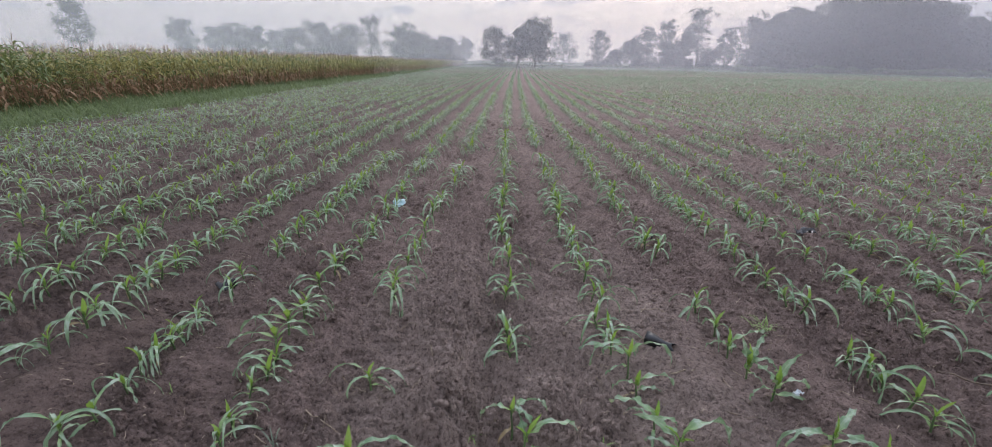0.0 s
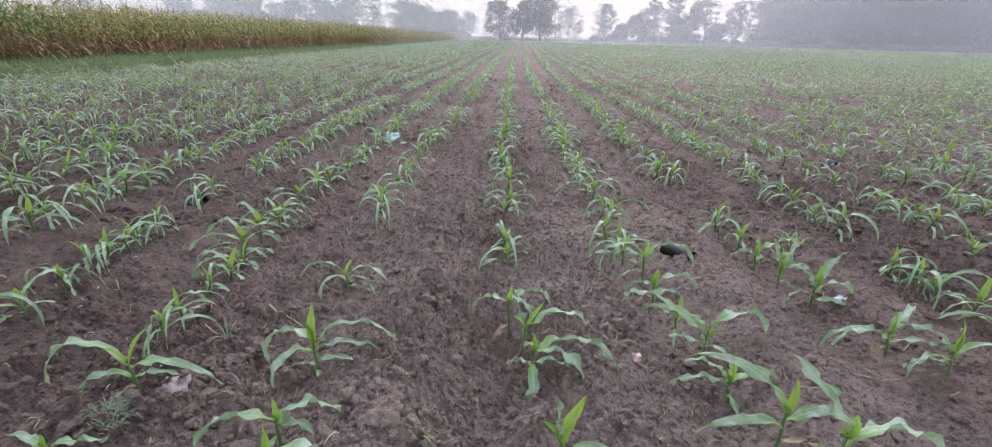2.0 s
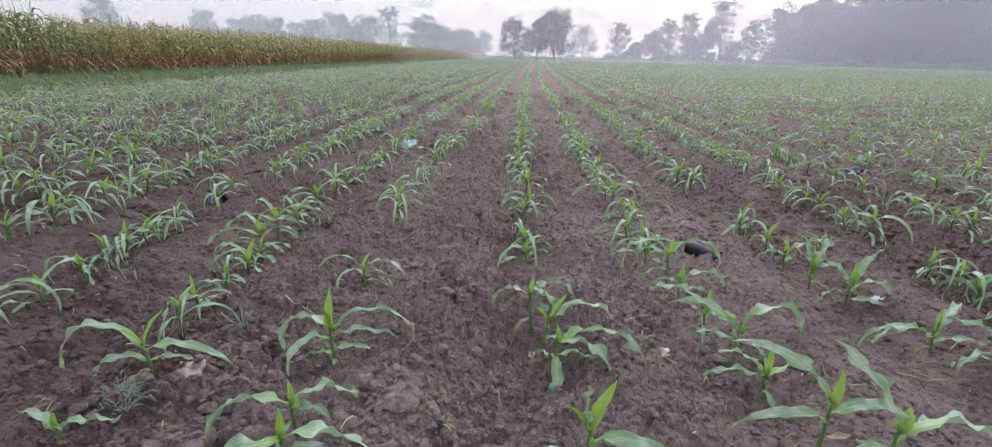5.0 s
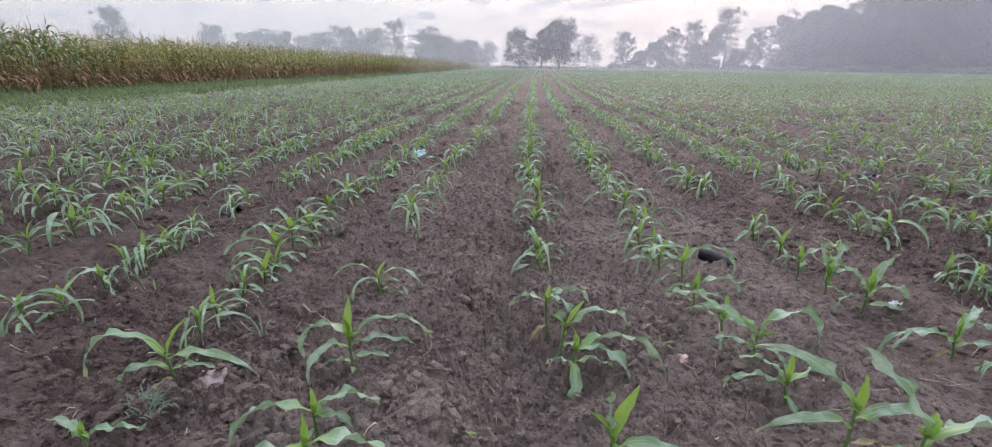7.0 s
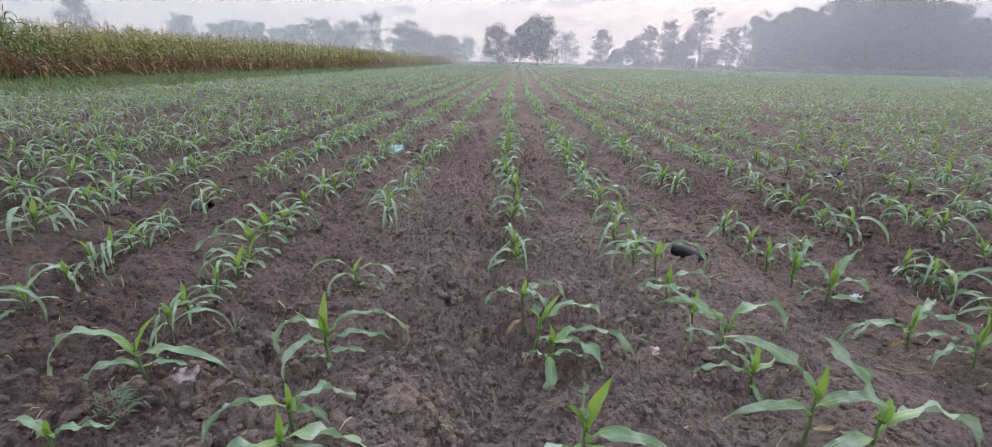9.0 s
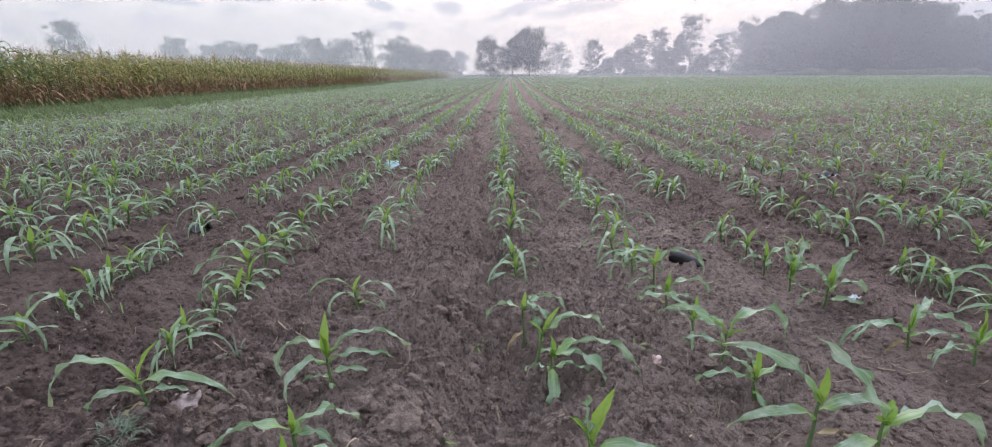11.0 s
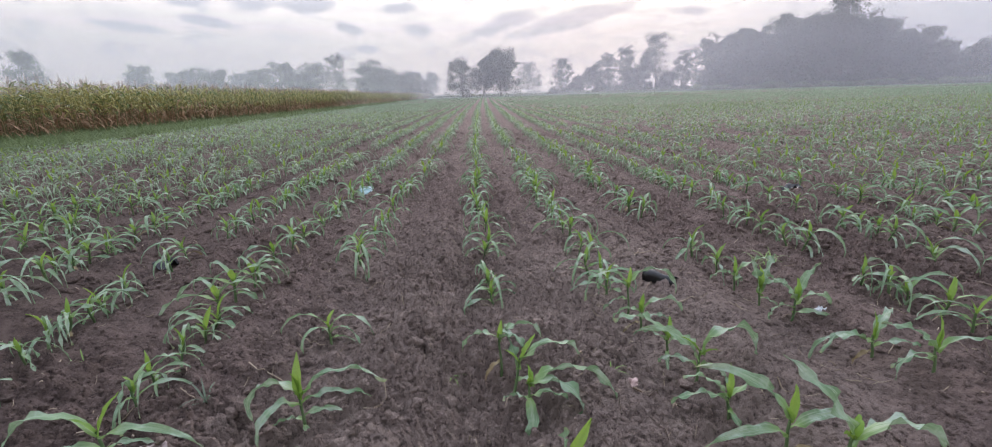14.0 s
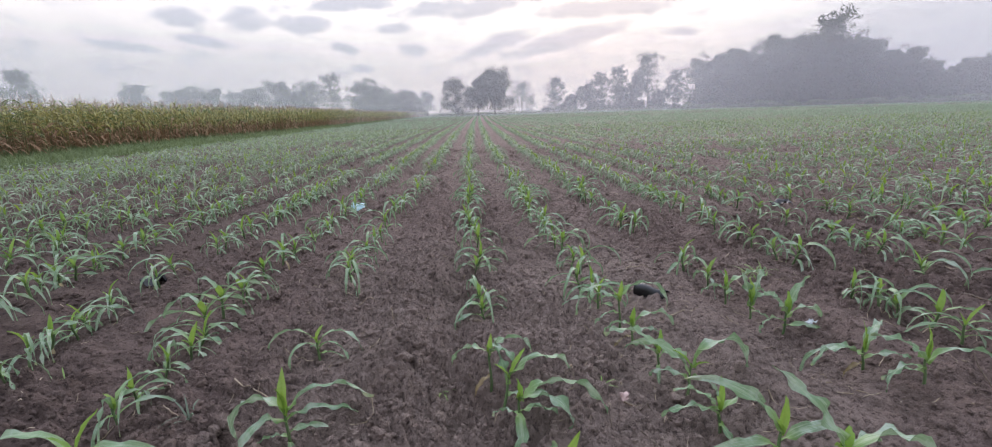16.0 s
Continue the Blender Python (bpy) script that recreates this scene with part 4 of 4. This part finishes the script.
def tree(x, y, tall, spread, bole, label, leaves=1500, seed=0, airy=False, lobes=7, leaf=0.34):
    """A trunk with limbs and a crown of ragged lobes. bole: the share of the height below the crown."""
    g = np.random.default_rng(seed)
    ob = new("tree")
    ob.matrix_basis = pose(x, y, float(height(x, y)) - 0.1)
    tagged(ob, label, "tree", "trees round the fields")
    lean = g.normal(0, 0.04, 2) * tall
    pieces = []
    thick = 0.022 * tall
    (tv, tq), spine = limb(g, (0, 0, 0), (lean[0], lean[1], tall * 0.86), thick, thick * 0.2, 9, 0.012)
    pieces.append((tv, tq, 0))
    crown = []
    for k in range(lobes):
        share = bole + (0.94 - bole) * (k + 0.5) / lobes
        i = share * 8 / 0.86
        i0 = min(int(i), 7)
        start = spine[i0] * (1 - (i - i0)) + spine[min(i0 + 1, 8)] * (i - i0) if i < 8 else spine[8]
        ang = k * 2.4 + g.uniform(-0.5, 0.5)
        belly = math.sin(math.pi * min(0.97, max(0.12, (share - bole) / (1 - bole) * 0.78 + 0.22)))
        reach = spread * (0.35 + 0.5 * belly) * g.uniform(0.7, 1.1)
        end = start + np.array([math.cos(ang) * reach * 0.7, math.sin(ang) * reach * 0.7, tall * g.uniform(0.03, 0.10)])
        (lv, lq), lp = limb(g, start * 0.97, end, thick * 0.38, thick * 0.1)
        pieces.append((lv, lq, 0))
        fill = 0.64 if airy else 0.66
        size = spread * fill * g.uniform(0.75, 1.15) * (0.55 + 0.5 * belly)
        crown.append((*leaf_cloud(g, end, (size, size, size * 0.8), leaves // lobes, leaf, 0.24 if airy else 0.25), 0))
    tip = spine[-1] + [0, 0, 0.02 * tall]
    crown.append((*leaf_cloud(g, tip, (spread * 0.36, spread * 0.36, tall * 0.10), leaves // lobes, leaf), 0))
    if label == DENSE:
        crown.append((*leaf_cloud(g, (lean[0] * 0.5, lean[1] * 0.5, tall * 0.45), (spread * 0.6, spread * 0.6, tall * 0.34), 900, 0.7, 0.3), 0))
    v, q, m = joined(pieces)
    part("trunk", quads_mesh("trunk", v, q, [BARK]), ob)
    v, q, m = joined(crown)
    part("crown", quads_mesh("crown", v, q, [TREE_LEAF], smooth=False), ob)
    return ob


def at_bearing(deg, far):
    return 0.1 + math.sin(radians(deg)) * far, 0.16 + math.cos(radians(deg)) * far


ROUND = "broad round-crowned tree grey in the morning mist"
AIRY = "slender tree with an open airy crown in mist"
DENSE = "tall dense leafy tree of a dark grove in mist"
FAINT = "faint far tree almost lost in the mist"
# bearing, distance, elevation of the top, crown radius as share of height, bole, airy
stand = [
    (-41.5, 172, 4.64, 0.30, 0.45, True, FAINT), (-33.6, 215, 3.36, 0.34, 0.35, False, FAINT), (-31.0, 225, 2.96, 0.42, 0.3, False, FAINT),
    (-29.7, 215, 3.19, 0.32, 0.5, True, FAINT), (-28.1, 178, 2.95, 0.48, 0.2, False, ROUND), (-25.7, 235, 2.75, 0.45, 0.25, False, FAINT),
    (-24.1, 180, 3.04, 0.40, 0.25, False, ROUND), (-21.7, 172, 3.66, 0.45, 0.2, False, ROUND), (-20.3, 178, 2.6, 0.5, 0.15, False, ROUND),
    (-18.8, 175, 3.51, 0.42, 0.25, False, ROUND), (-16.3, 170, 4.59, 0.32, 0.28, True, AIRY), (-12.9, 150, 3.56, 0.50, 0.15, False, ROUND),
    (-11.2, 152, 3.1, 0.5, 0.15, False, ROUND), (-9.4, 164, 2.2, 0.7, 0.1, False, ROUND), (-8.2, 164, 2.12, 0.7, 0.1, False, ROUND),
    (-6.2, 270, 2.35, 0.42, 0.3, False, FAINT), (-2.6, 128, 3.70, 0.46, 0.20, True, AIRY), (-0.1, 129, 3.98, 0.30, 0.22, False, ROUND),
    (1.8, 126, 4.59, 0.46, 0.18, False, ROUND), (4.9, 200, 3.27, 0.42, 0.2, True, FAINT), (8.7, 172, 3.68, 0.32, 0.2, True, AIRY),
    (10.4, 172, 1.56, 0.45, 0.1, False, AIRY), (12.3, 165, 2.73, 0.36, 0.15, False, AIRY), (13.8, 165, 3.81, 0.30, 0.25, True, AIRY),
    (15.6, 163, 4.51, 0.26, 0.2, True, AIRY), (16.2, 162, 2.3, 0.4, 0.1, False, ROUND), (17.6, 160, 3.6, 0.26, 0.1, False, AIRY), (18.8, 158, 5.84, 0.26, 0.3, True, AIRY),
    (19.9, 160, 1.6, 0.5, 0.05, False, ROUND), (21.4, 158, 3.6, 0.28, 0.3, True, AIRY), (23.6, 150, 5.1, 0.30, 0.15, True, AIRY), (24.9, 148, 4.6, 0.30, 0.08, False, DENSE),
    (26.4, 145, 5.61, 0.30, 0.08, False, DENSE), (28.1, 142, 5.4, 0.36, 0.06, False, DENSE), (29.9, 142, 6.78, 0.34, 0.06, False, DENSE),
    (31.2, 150, 6.4, 0.34, 0.06, False, DENSE), (32.6, 140, 6.43, 0.36, 0.06, False, DENSE), (34.3, 142, 6.2, 0.34, 0.05, False, DENSE),
    (35.5, 140, 7.94, 0.32, 0.06, False, DENSE), (37.1, 142, 5.6, 0.38, 0.05, False, DENSE), (38.8, 140, 5.32, 0.36, 0.05, False, DENSE),
    (40.2, 142, 4.3, 0.4, 0.05, False, DENSE), (41.2, 142, 4.4, 0.36, 0.05, False, DENSE), (42.5, 145, 3.0, 0.45, 0.05, False, DENSE),
    (44.7, 150, 2.94, 0.45, 0.08, False, DENSE), (46.5, 155, 3.2, 0.4, 0.1, False, DENSE), (48.5, 155, 3.6, 0.4, 0.1, False, DENSE),
]
for k, (deg, far, el, share, bole, airy, label) in enumerate(stand):
    x, y = at_bearing(deg, far)
    tall = 0.93 + far * math.tan(radians(el))
    tree(x, y, tall * 0.97, tall * share, bole * (0.6 if airy else (0.5 if deg < -7 else 1.0)), label, 5200 if airy else (6500 if label == DENSE else 6500), 100 + k, airy, 9 if label == DENSE else (14 if airy else 9), 0.21 if airy else 0.25)

# low shrubs that close the foot of the grove
g = np.random.default_rng(71)
feet = [(d, g.uniform(137, 142), g.uniform(2.5, 4.5)) for d in np.linspace(24, 49, 20)]
feet += [(d + g.normal(0, 0.3), g.uniform(156, 164), g.uniform(1.2, 2.8)) for d in (8.3, 9.4, 12.0, 13.1, 14.4, 15.3, 16.9, 17.9, 19.2, 20.7, 22.0, 23.0)]
feet += [(d + g.normal(0, 0.3), g.uniform(160, 175), g.uniform(2.0, 3.6)) for d in np.linspace(-29, -7, 15)]
for k, (deg, far, h) in enumerate(feet):
    x, y = at_bearing(deg, far)
    ob = new("shrub")
    ob.matrix_basis = pose(x, y, 0)
    tagged(ob, "dense dark shrub at the foot of misty trees", "shrub", "shrubs under the trees")
    v, q = leaf_cloud(g, (0, 0, h * 0.36), (h * 1.0, h * 0.8, h * 0.5), 1100, 0.32, 0.3)
    part("foliage", quads_mesh("foliage", v, q, [TREE_LEAF], smooth=False), ob)
    (v, q), _ = limb(g, (0, 0, -0.1), (0.1, 0, h * 0.6), 0.08, 0.02)
    part("trunk", quads_mesh("trunk", v, q, [BARK]), ob)


def palm(deg, far, el, seed):
    g = np.random.default_rng(seed)
    x, y = at_bearing(deg, far)
    tall = far * math.tan(radians(el)) + 0.5
    ob = new("palm_tree")
    ob.matrix_basis = pose(x, y, 0)
    tagged(ob, "coconut palm with feathery fronds beside the grove", "palm", "trees round the fields")
    (v, q), line = limb(g, (0, 0, -0.1), (0.5, 0, tall - 1.5), 0.2, 0.12, 8, 0.01)
    part("trunk", quads_mesh("trunk", v, q, [BARK]), ob)
    for k in range(14):
        az, e0 = k * 137.5, g.uniform(10, 70)
        spine_v, spine_q = ribbon(line[-1], az, 3.6, 0.08, e0, e0 - 95, 8, cols=2)
        mid = (spine_v[0::2] + spine_v[1::2]) / 2
        fr = [(spine_v, spine_q, 0)]
        for s in np.linspace(0.15, 0.98, 15):
            p = mid[int(s * 8)] * (1 - (s * 8) % 1) + mid[min(8, int(s * 8) + 1)] * ((s * 8) % 1)
            for side in (-65, 65):
                fr.append((*ribbon(p, az + side, 0.8 * math.sin(math.pi * (0.15 + 0.8 * s)) + 0.2, 0.07, 5, -60, 2, cols=2), 0))
        v, q, m = joined(fr)
        part("frond", quads_mesh("frond", v, q, [TREE_LEAF]), ob)


palm(45.9, 140, 3.4, 5)
palm(47.4, 143, 3.1, 6)


def box(x0, x1, y0, y1, z0, z1):
    v = np.array([(x, y, z) for z in (z0, z1) for x, y in ((x0, y0), (x1, y0), (x1, y1), (x0, y1))], float)
    return v, np.array([(0, 3, 2, 1), (4, 5, 6, 7), (0, 1, 5, 4), (1, 2, 6, 5), (2, 3, 7, 6), (3, 0, 4, 7)])


# a low shed whose pale roof shows under the far trees
hx, hy = at_bearing(-11.0, 160)
shed = new("shed")
shed.matrix_basis = pose(hx, hy, 0, 0, 0, 10)
tagged(shed, "small low shed with pale roof under distant trees", "shed")
part("wall", quads_mesh("wall", *box(-2.2, 2.2, -1.5, 1.5, 0, 2.4), [PLASTER], smooth=False), shed)
v = np.array([(-2.5, -1.9, 2.38), (2.5, -1.9, 2.38), (2.5, 0, 3.0), (-2.5, 0, 3.0), (2.5, 1.9, 2.38), (-2.5, 1.9, 2.38)])
v = np.concatenate([v, v + [0, 0, 0.1]])
q = np.array([(0, 3, 2, 1), (3, 5, 4, 2), (6, 7, 8, 9), (9, 8, 10, 11), (0, 1, 7, 6), (1, 2, 8, 7), (2, 4, 10, 8), (4, 5, 11, 10), (5, 3, 9, 11), (3, 0, 6, 9)])
part("roof", quads_mesh("roof", v, q, [ROOF_SHEET], smooth=False), shed)

# ---- small things on the soil ----
g = np.random.default_rng(81)


def clod_arrays(g, sub):
    """A broken lump: a ball cut by a few random planes, then roughened."""
    bm = bmesh.new()
    bmesh.ops.create_icosphere(bm, subdivisions=max(sub, 1), radius=1.0)
    if sub == 0:
        # the smallest have no hidden underside and fewer faces
        bmesh.ops.delete(bm, geom=[f for f in bm.faces if f.calc_center_median().z < -0.35], context="FACES")
        bmesh.ops.unsubdivide(bm, verts=bm.verts[:], iterations=1)
    bmesh.ops.triangulate(bm, faces=bm.faces[:])
    bm.verts.index_update()
    v = np.array([p.co[:] for p in bm.verts])
    f = np.array([[p.index for p in face.verts] for face in bm.faces])
    bm.free()
    for _ in range(5):
        d = g.normal(size=3)
        d /= np.linalg.norm(d)
        over_ = np.maximum(v @ d - g.uniform(0.45, 0.8), 0)
        v = v - over_[:, None] * d * 0.9
    o = g.uniform(0, 50, 3)
    k = 1 + 0.26 * grid_noise(v[:, 0] * 1.6 + o[0] + v[:, 2], v[:, 1] * 1.6 + o[1], 9) + 0.16 * grid_noise(v[:, 0] * 3.5 + o[1], v[:, 2] * 3.5 + v[:, 1] * 2 + o[2], 10)
    return v * k[:, None] * np.array([1.15, g.uniform(0.75, 1.1), g.uniform(0.6, 0.9)]), f


def clods(name, x, y, size, sub, label):
    protos = [clod_arrays(g, sub) for _ in range(7)]
    vs, fs, off = [], [], 0
    for px, py, pz, s in zip(x, y, height(x, y), size):
        v, f = protos[int(g.integers(7))]
        a = g.uniform(0, 6.28)
        c, d = math.cos(a), math.sin(a)
        vs.append(np.column_stack([v[:, 0] * c - v[:, 1] * d, v[:, 0] * d + v[:, 1] * c, v[:, 2]]) * s + [px, py, pz + s * 0.1])
        fs.append(f + off)
        off += len(v)
    ob = new(name, quads_mesh(name, np.concatenate(vs), np.concatenate(fs), [CLOD], smooth=False))
    return tagged(ob, label, "soil clods", kind="stuff")


def fan(n, y0, y1, power, lead=0.6):
    """Places ahead that thin out with distance."""
    y = y0 + g.random(n) ** power * (y1 - y0)
    x = 0.1 + (g.random(n) - 0.5) * 2 * (y * 1.08 + lead)
    inside = x > -9.2
    return x[inside], y[inside]


cx_, cy_ = fan(52000, 0.75, 5.5, 1.9, 0.2)
ok = grid_noise(cx_ * 1.3, cy_ * 1.1, 21) + g.normal(0, 0.5, len(cx_)) > -0.35
clods("soil_crumbs", cx_[ok], cy_[ok], (0.0035 + 0.0085 * g.random(ok.sum()) ** 2.0) * (0.8 + cy_[ok] / 9), 0, "scattered crumbs of dark tilled soil")
cx_, cy_ = fan(15000, 2.6, 13, 1.5)
clods("soil_clods", cx_, cy_, (0.007 + 0.020 * g.random(len(cx_)) ** 2.2) * (0.65 + cy_ / 14), 0, "clods of dark tilled soil across the field")
cx_, cy_ = fan(2600, 0.9, 5.5, 1.5)
clods("soil_clods", cx_, cy_, 0.007 + 0.014 * g.random(len(cx_)) ** 2.0, 1, "rounded clods of dark soil between the plants")

# the larger clods, each lying loose on the soil
hx_ = np.concatenate([g.normal(-0.24, 0.07, 30), g.normal(-0.75, 0.08, 22), g.normal(-0.95, 0.12, 24), g.normal(-0.85, 0.36, 90), g.normal(0.50, 0.13, 34), g.normal(-0.24, 0.13, 60), g.uniform(-1.7, 1.8, 40)])
hy_ = np.concatenate([g.normal(1.17, 0.07, 30), g.normal(1.52, 0.08, 22), g.normal(1.18, 0.10, 24), g.normal(1.15, 0.22, 90), g.normal(1.85, 0.14, 34), g.uniform(1.0, 2.6, 60), g.uniform(0.95, 3.2, 40)])
size_ = 0.011 + 0.023 * g.random(len(hx_)) ** 2.0
inside = hy_ > 0.84
clod_meshes = [quads_mesh("clod", *clod_arrays(g, 2), [CLOD], smooth=False) for _ in range(9)]
for k, (x, y, s_) in enumerate(zip(hx_[inside], hy_[inside], size_[inside])):
    part("clod", clod_meshes[k % 9], ground, "", pose(x, y, float(height(x, y)) + s_ * 0.2, g.uniform(-30, 30), g.uniform(-30, 30), g.uniform(0, 360)) @ Matrix.Scale(s_, 4))

# litter of straw over the field
pcs = []
for k in range(1000):
    x, y = g.uniform(-2.6, 3.0), 0.9 + g.random() ** 1.4 * 5
    L = 0.010 + 0.075 * g.random() ** 2.2
    a = g.uniform(0, 6.28)
    s = np.linspace(-0.5, 0.5, 4)
    xx, yy = x + np.cos(a) * s * L, y + np.sin(a) * s * L
    p = np.stack([xx, yy, height(xx, yy) + 0.004 + g.uniform(0, 0.006) * s], 1)
    pcs.append((*tube(p, np.full(4, g.uniform(0.0009, 0.0022)), 4), 0))
v, q, m = joined(pcs)
tagged(new("straw_litter", quads_mesh("straw_litter", v, q, [STRAW])), "short bits of pale straw strewn over the soil", "straw", kind="stuff")


def stick(x, y, az, length, r, el=0.0, label="thin dead twig lying on the soil", m=TWIG):
    s = np.linspace(0, 1, 7)
    a = radians(az)
    xx, yy = np.cos(a) * s * length, np.sin(a) * s * length
    zz = height(x + xx, y + yy) - height(x, y) + 0.006 + s * length * math.sin(radians(el))
    p = np.stack([xx + 0.03 * length * np.sin(s * 7), yy, zz], 1)
    ob = new("twig", quads_mesh("twig", *tube(p, np.linspace(r, r * 0.6, 7), 6), [m]))
    ob.matrix_basis = pose(x, y, float(height(x, y)))
    return tagged(ob, label, "twig", "twigs on the soil")


stick(0.56, 1.44, -75, 0.22, 0.0018)
stick(0.46, 1.40, 80, 0.09, 0.002, 35)
stick(1.12, 1.93, 2, 0.17, 0.003)
stick(2.35, 2.30, -12, 0.42, 0.006, 3, "stout dead maize stalk lying on the soil")
stick(0.55, 1.58, -20, 0.15, 0.004)
stick(1.62, 1.35, 85, 0.16, 0.0025, 55, "thin reddish dead stem standing in soil")
stick(-1.25, 1.75, 130, 0.16, 0.002)
stick(-0.52, 2.62, 60, 0.12, 0.003)
stick(0.45, 2.02, 5, 0.2, 0.002)
stick(0.95, 1.42, -30, 0.12, 0.0025)


for _ in range(26):
    y = 1.3 + 3.2 * g.random() ** 1.4
    stick(g.uniform(-0.9, 1.0) * (y * 0.9 + 0.2), y, g.uniform(-40, 60), g.uniform(0.05, 0.20), g.uniform(0.0012, 0.0026), g.uniform(-2, 6), "thin pale dry straw lying on the soil", STRAW)


def crumpled(name, x, y, sx, sy, sz, m, label, category, seed, turn=0, sharp=3.0, tilt=0):
    """A thin crumpled sheet with thickness."""
    q_ = np.random.default_rng(seed)
    n = 11
    u, w_ = np.meshgrid(np.linspace(-1, 1, n), np.linspace(-1, 1, n))
    o = q_.uniform(0, 40, 2)
    edge = 1 + 0.22 * grid_noise(u * 2 + o[0], w_ * 2 + o[1], 4)
    z = np.abs(grid_noise(u * sharp * 0.5 + o[0], w_ * sharp * 0.5 + o[1], 14)) + 0.35 * grid_noise(u * sharp + o[1], w_ * sharp, 15)
    top = np.stack([u * sx * edge, w_ * sy * edge, z * sz + 0.006], -1).reshape(-1, 3)
    low = top - [0, 0, 0.003]
    i = (np.arange(n - 1)[:, None] * n + np.arange(n - 1)[None]).ravel()
    f = np.stack([i, i + 1, i + n + 1, i + n], 1)
    rim = np.concatenate([np.arange(n), np.arange(1, n) * n + n - 1, np.arange(n - 2, -1, -1) + n * (n - 1), np.arange(n - 2, 0, -1) * n])
    k = n * n
    nxt = np.roll(rim, -1)
    faces = np.concatenate([f, f[:, ::-1] + k, np.stack([rim, rim + k, nxt + k, nxt], 1)])
    ob = new(name, quads_mesh(name, np.concatenate([top, low]), faces, [m]))
    ob.matrix_basis = pose(x, y, float(height(x, y)) + sy * 0.8 * math.sin(radians(tilt)), tilt, 0, turn)
    return tagged(ob, label, category)


crumpled("paper_scrap", -0.885, 1.325, 0.036, 0.032, 0.014, PALE_STONE, "pale dirty scrap half buried in the soil", "scrap", 1, 8, 1.3, 30)
crumpled("paper_scrap", 0.172, 1.082, 0.030, 0.016, 0.012, PALE_STONE, "pale dirty strip of paper on the soil", "scrap", 8, -20, 1.5)
crumpled("pink_paper", 0.556, 1.605, 0.013, 0.014, 0.012, PINK_PAPER, "tiny pale pink scrap of paper on soil", "scrap", 2, 20, 1.5, 45)
crumpled("plastic_film", 1.53, 2.10, 0.024, 0.015, 0.016, WHITE_FILM, "small crumpled piece of white plastic film", "scrap", 3, 30)
crumpled("plastic_bag", -1.19, 5.15, 0.065, 0.055, 0.03, BLUE_FILM, "pale blue crumpled plastic bag among the plants", "bag", 4, 0, 1.6, 40)
crumpled("black_film", -1.94, 3.07, 0.06, 0.05, 0.05, BLACK_PLASTIC, "scrap of black plastic film on the soil", "scrap", 5, 40)
crumpled("black_film", 1.38, 4.46, 0.05, 0.05, 0.06, BLACK_PLASTIC, "scrap of black plastic film on the soil", "scrap", 6, 70)
crumpled("black_film", 2.9, 4.55, 0.09, 0.05, 0.06, BLACK_PLASTIC, "scrap of black plastic film on the soil", "scrap", 7, 15)

# the black plastic sleeve: a flattened, ragged tube
s = np.linspace(0, 1, 9)
ang = np.linspace(0, 2 * np.pi, 17)[:-1]
body = []
for t_ in s:
    rad = 0.047 * (0.95 - 0.32 * t_ + 0.12 * math.sin(t_ * 7)) * (1 + 0.09 * np.sin(ang * 3 + t_ * 4) + 0.04 * np.sin(ang * 5 + t_ * 7))
    body.append(np.column_stack([np.full(16, -0.085 + 0.16 * t_) + 0.016 * np.sin(ang * 2 + 1) * (t_ > 0.9), rad * np.cos(ang), np.maximum(rad * np.sin(ang) * 0.85 + 0.030 - 0.014 * t_, -0.03)]))
outer = np.concatenate(body)
inner = np.concatenate([b * [1, 0.93, 0.9] + [0, 0, 0.003] for b in body])
k = np.arange(16)
f = np.concatenate([np.stack([i * 16 + k, i * 16 + (k + 1) % 16, (i + 1) * 16 + (k + 1) % 16, (i + 1) * 16 + k], 1) for i in range(8)])
ends = np.concatenate([np.stack([e * 16 + k, e * 16 + (k + 1) % 16, e * 16 + (k + 1) % 16 + 144, e * 16 + k + 144], 1) for e in (0, 8)])
sleeve = new("plastic_sleeve", quads_mesh("plastic_sleeve", np.concatenate([outer, inner]), np.concatenate([f, f[:, ::-1] + 144, ends]), [BLACK_PLASTIC]))
sleeve.matrix_basis = pose(0.95, 2.47, float(height(0.95, 2.47)), 0, 4, -28)
tagged(sleeve, "flattened black plastic sleeve lying beside a plant", "plastic waste")


def weed(x, y, blades, length, seed, label, m=WEED, spread=0.02, low=20, wide=None):
    q_ = np.random.default_rng(seed)
    ob = new("weed")
    ob.matrix_basis = pose(x, y, float(height(x, y)))
    tagged(ob, label, "weed", "weeds between the rows")
    for _ in range(blades):
        v, q = ribbon((q_.normal(0, spread), q_.normal(0, spread), -0.005), q_.uniform(0, 360), length * q_.uniform(0.6, 1.2), wide or 0.004 + 0.02 * length, q_.uniform(low, 80), q_.uniform(-60, 30), 4, cols=2)
        part("blade", quads_mesh("blade", v, q, [m]), ob)


weed(-0.945, 1.17, 190, 0.038, 1, "low pale grey-green tuft of weed", WEED, 0.026, 0, 0.0028)
weed(-0.88, 1.60, 8, 0.12, 2, "thin greyish weed beside clods", WEED, 0.008, 50)
weed(-0.07, 1.77, 6, 0.06, 3, "tiny sprouting grass weed on bare soil", LEAF, 0.004)
weed(-0.11, 1.19, 5, 0.08, 4, "tiny sprouting grass weed on bare soil", LEAF, 0.004, 10)
weed(0.50, 1.68, 5, 0.07, 5, "tiny sprouting grass weed on bare soil", LEAF, 0.004)
weed(-1.54, 1.90, 4, 0.08, 6, "tiny sprouting grass weed on bare soil", LEAF, 0.004)
weed(1.67, 2.72, 26, 0.12, 7, "bushy green grass weed between the rows", LEAF, 0.03)
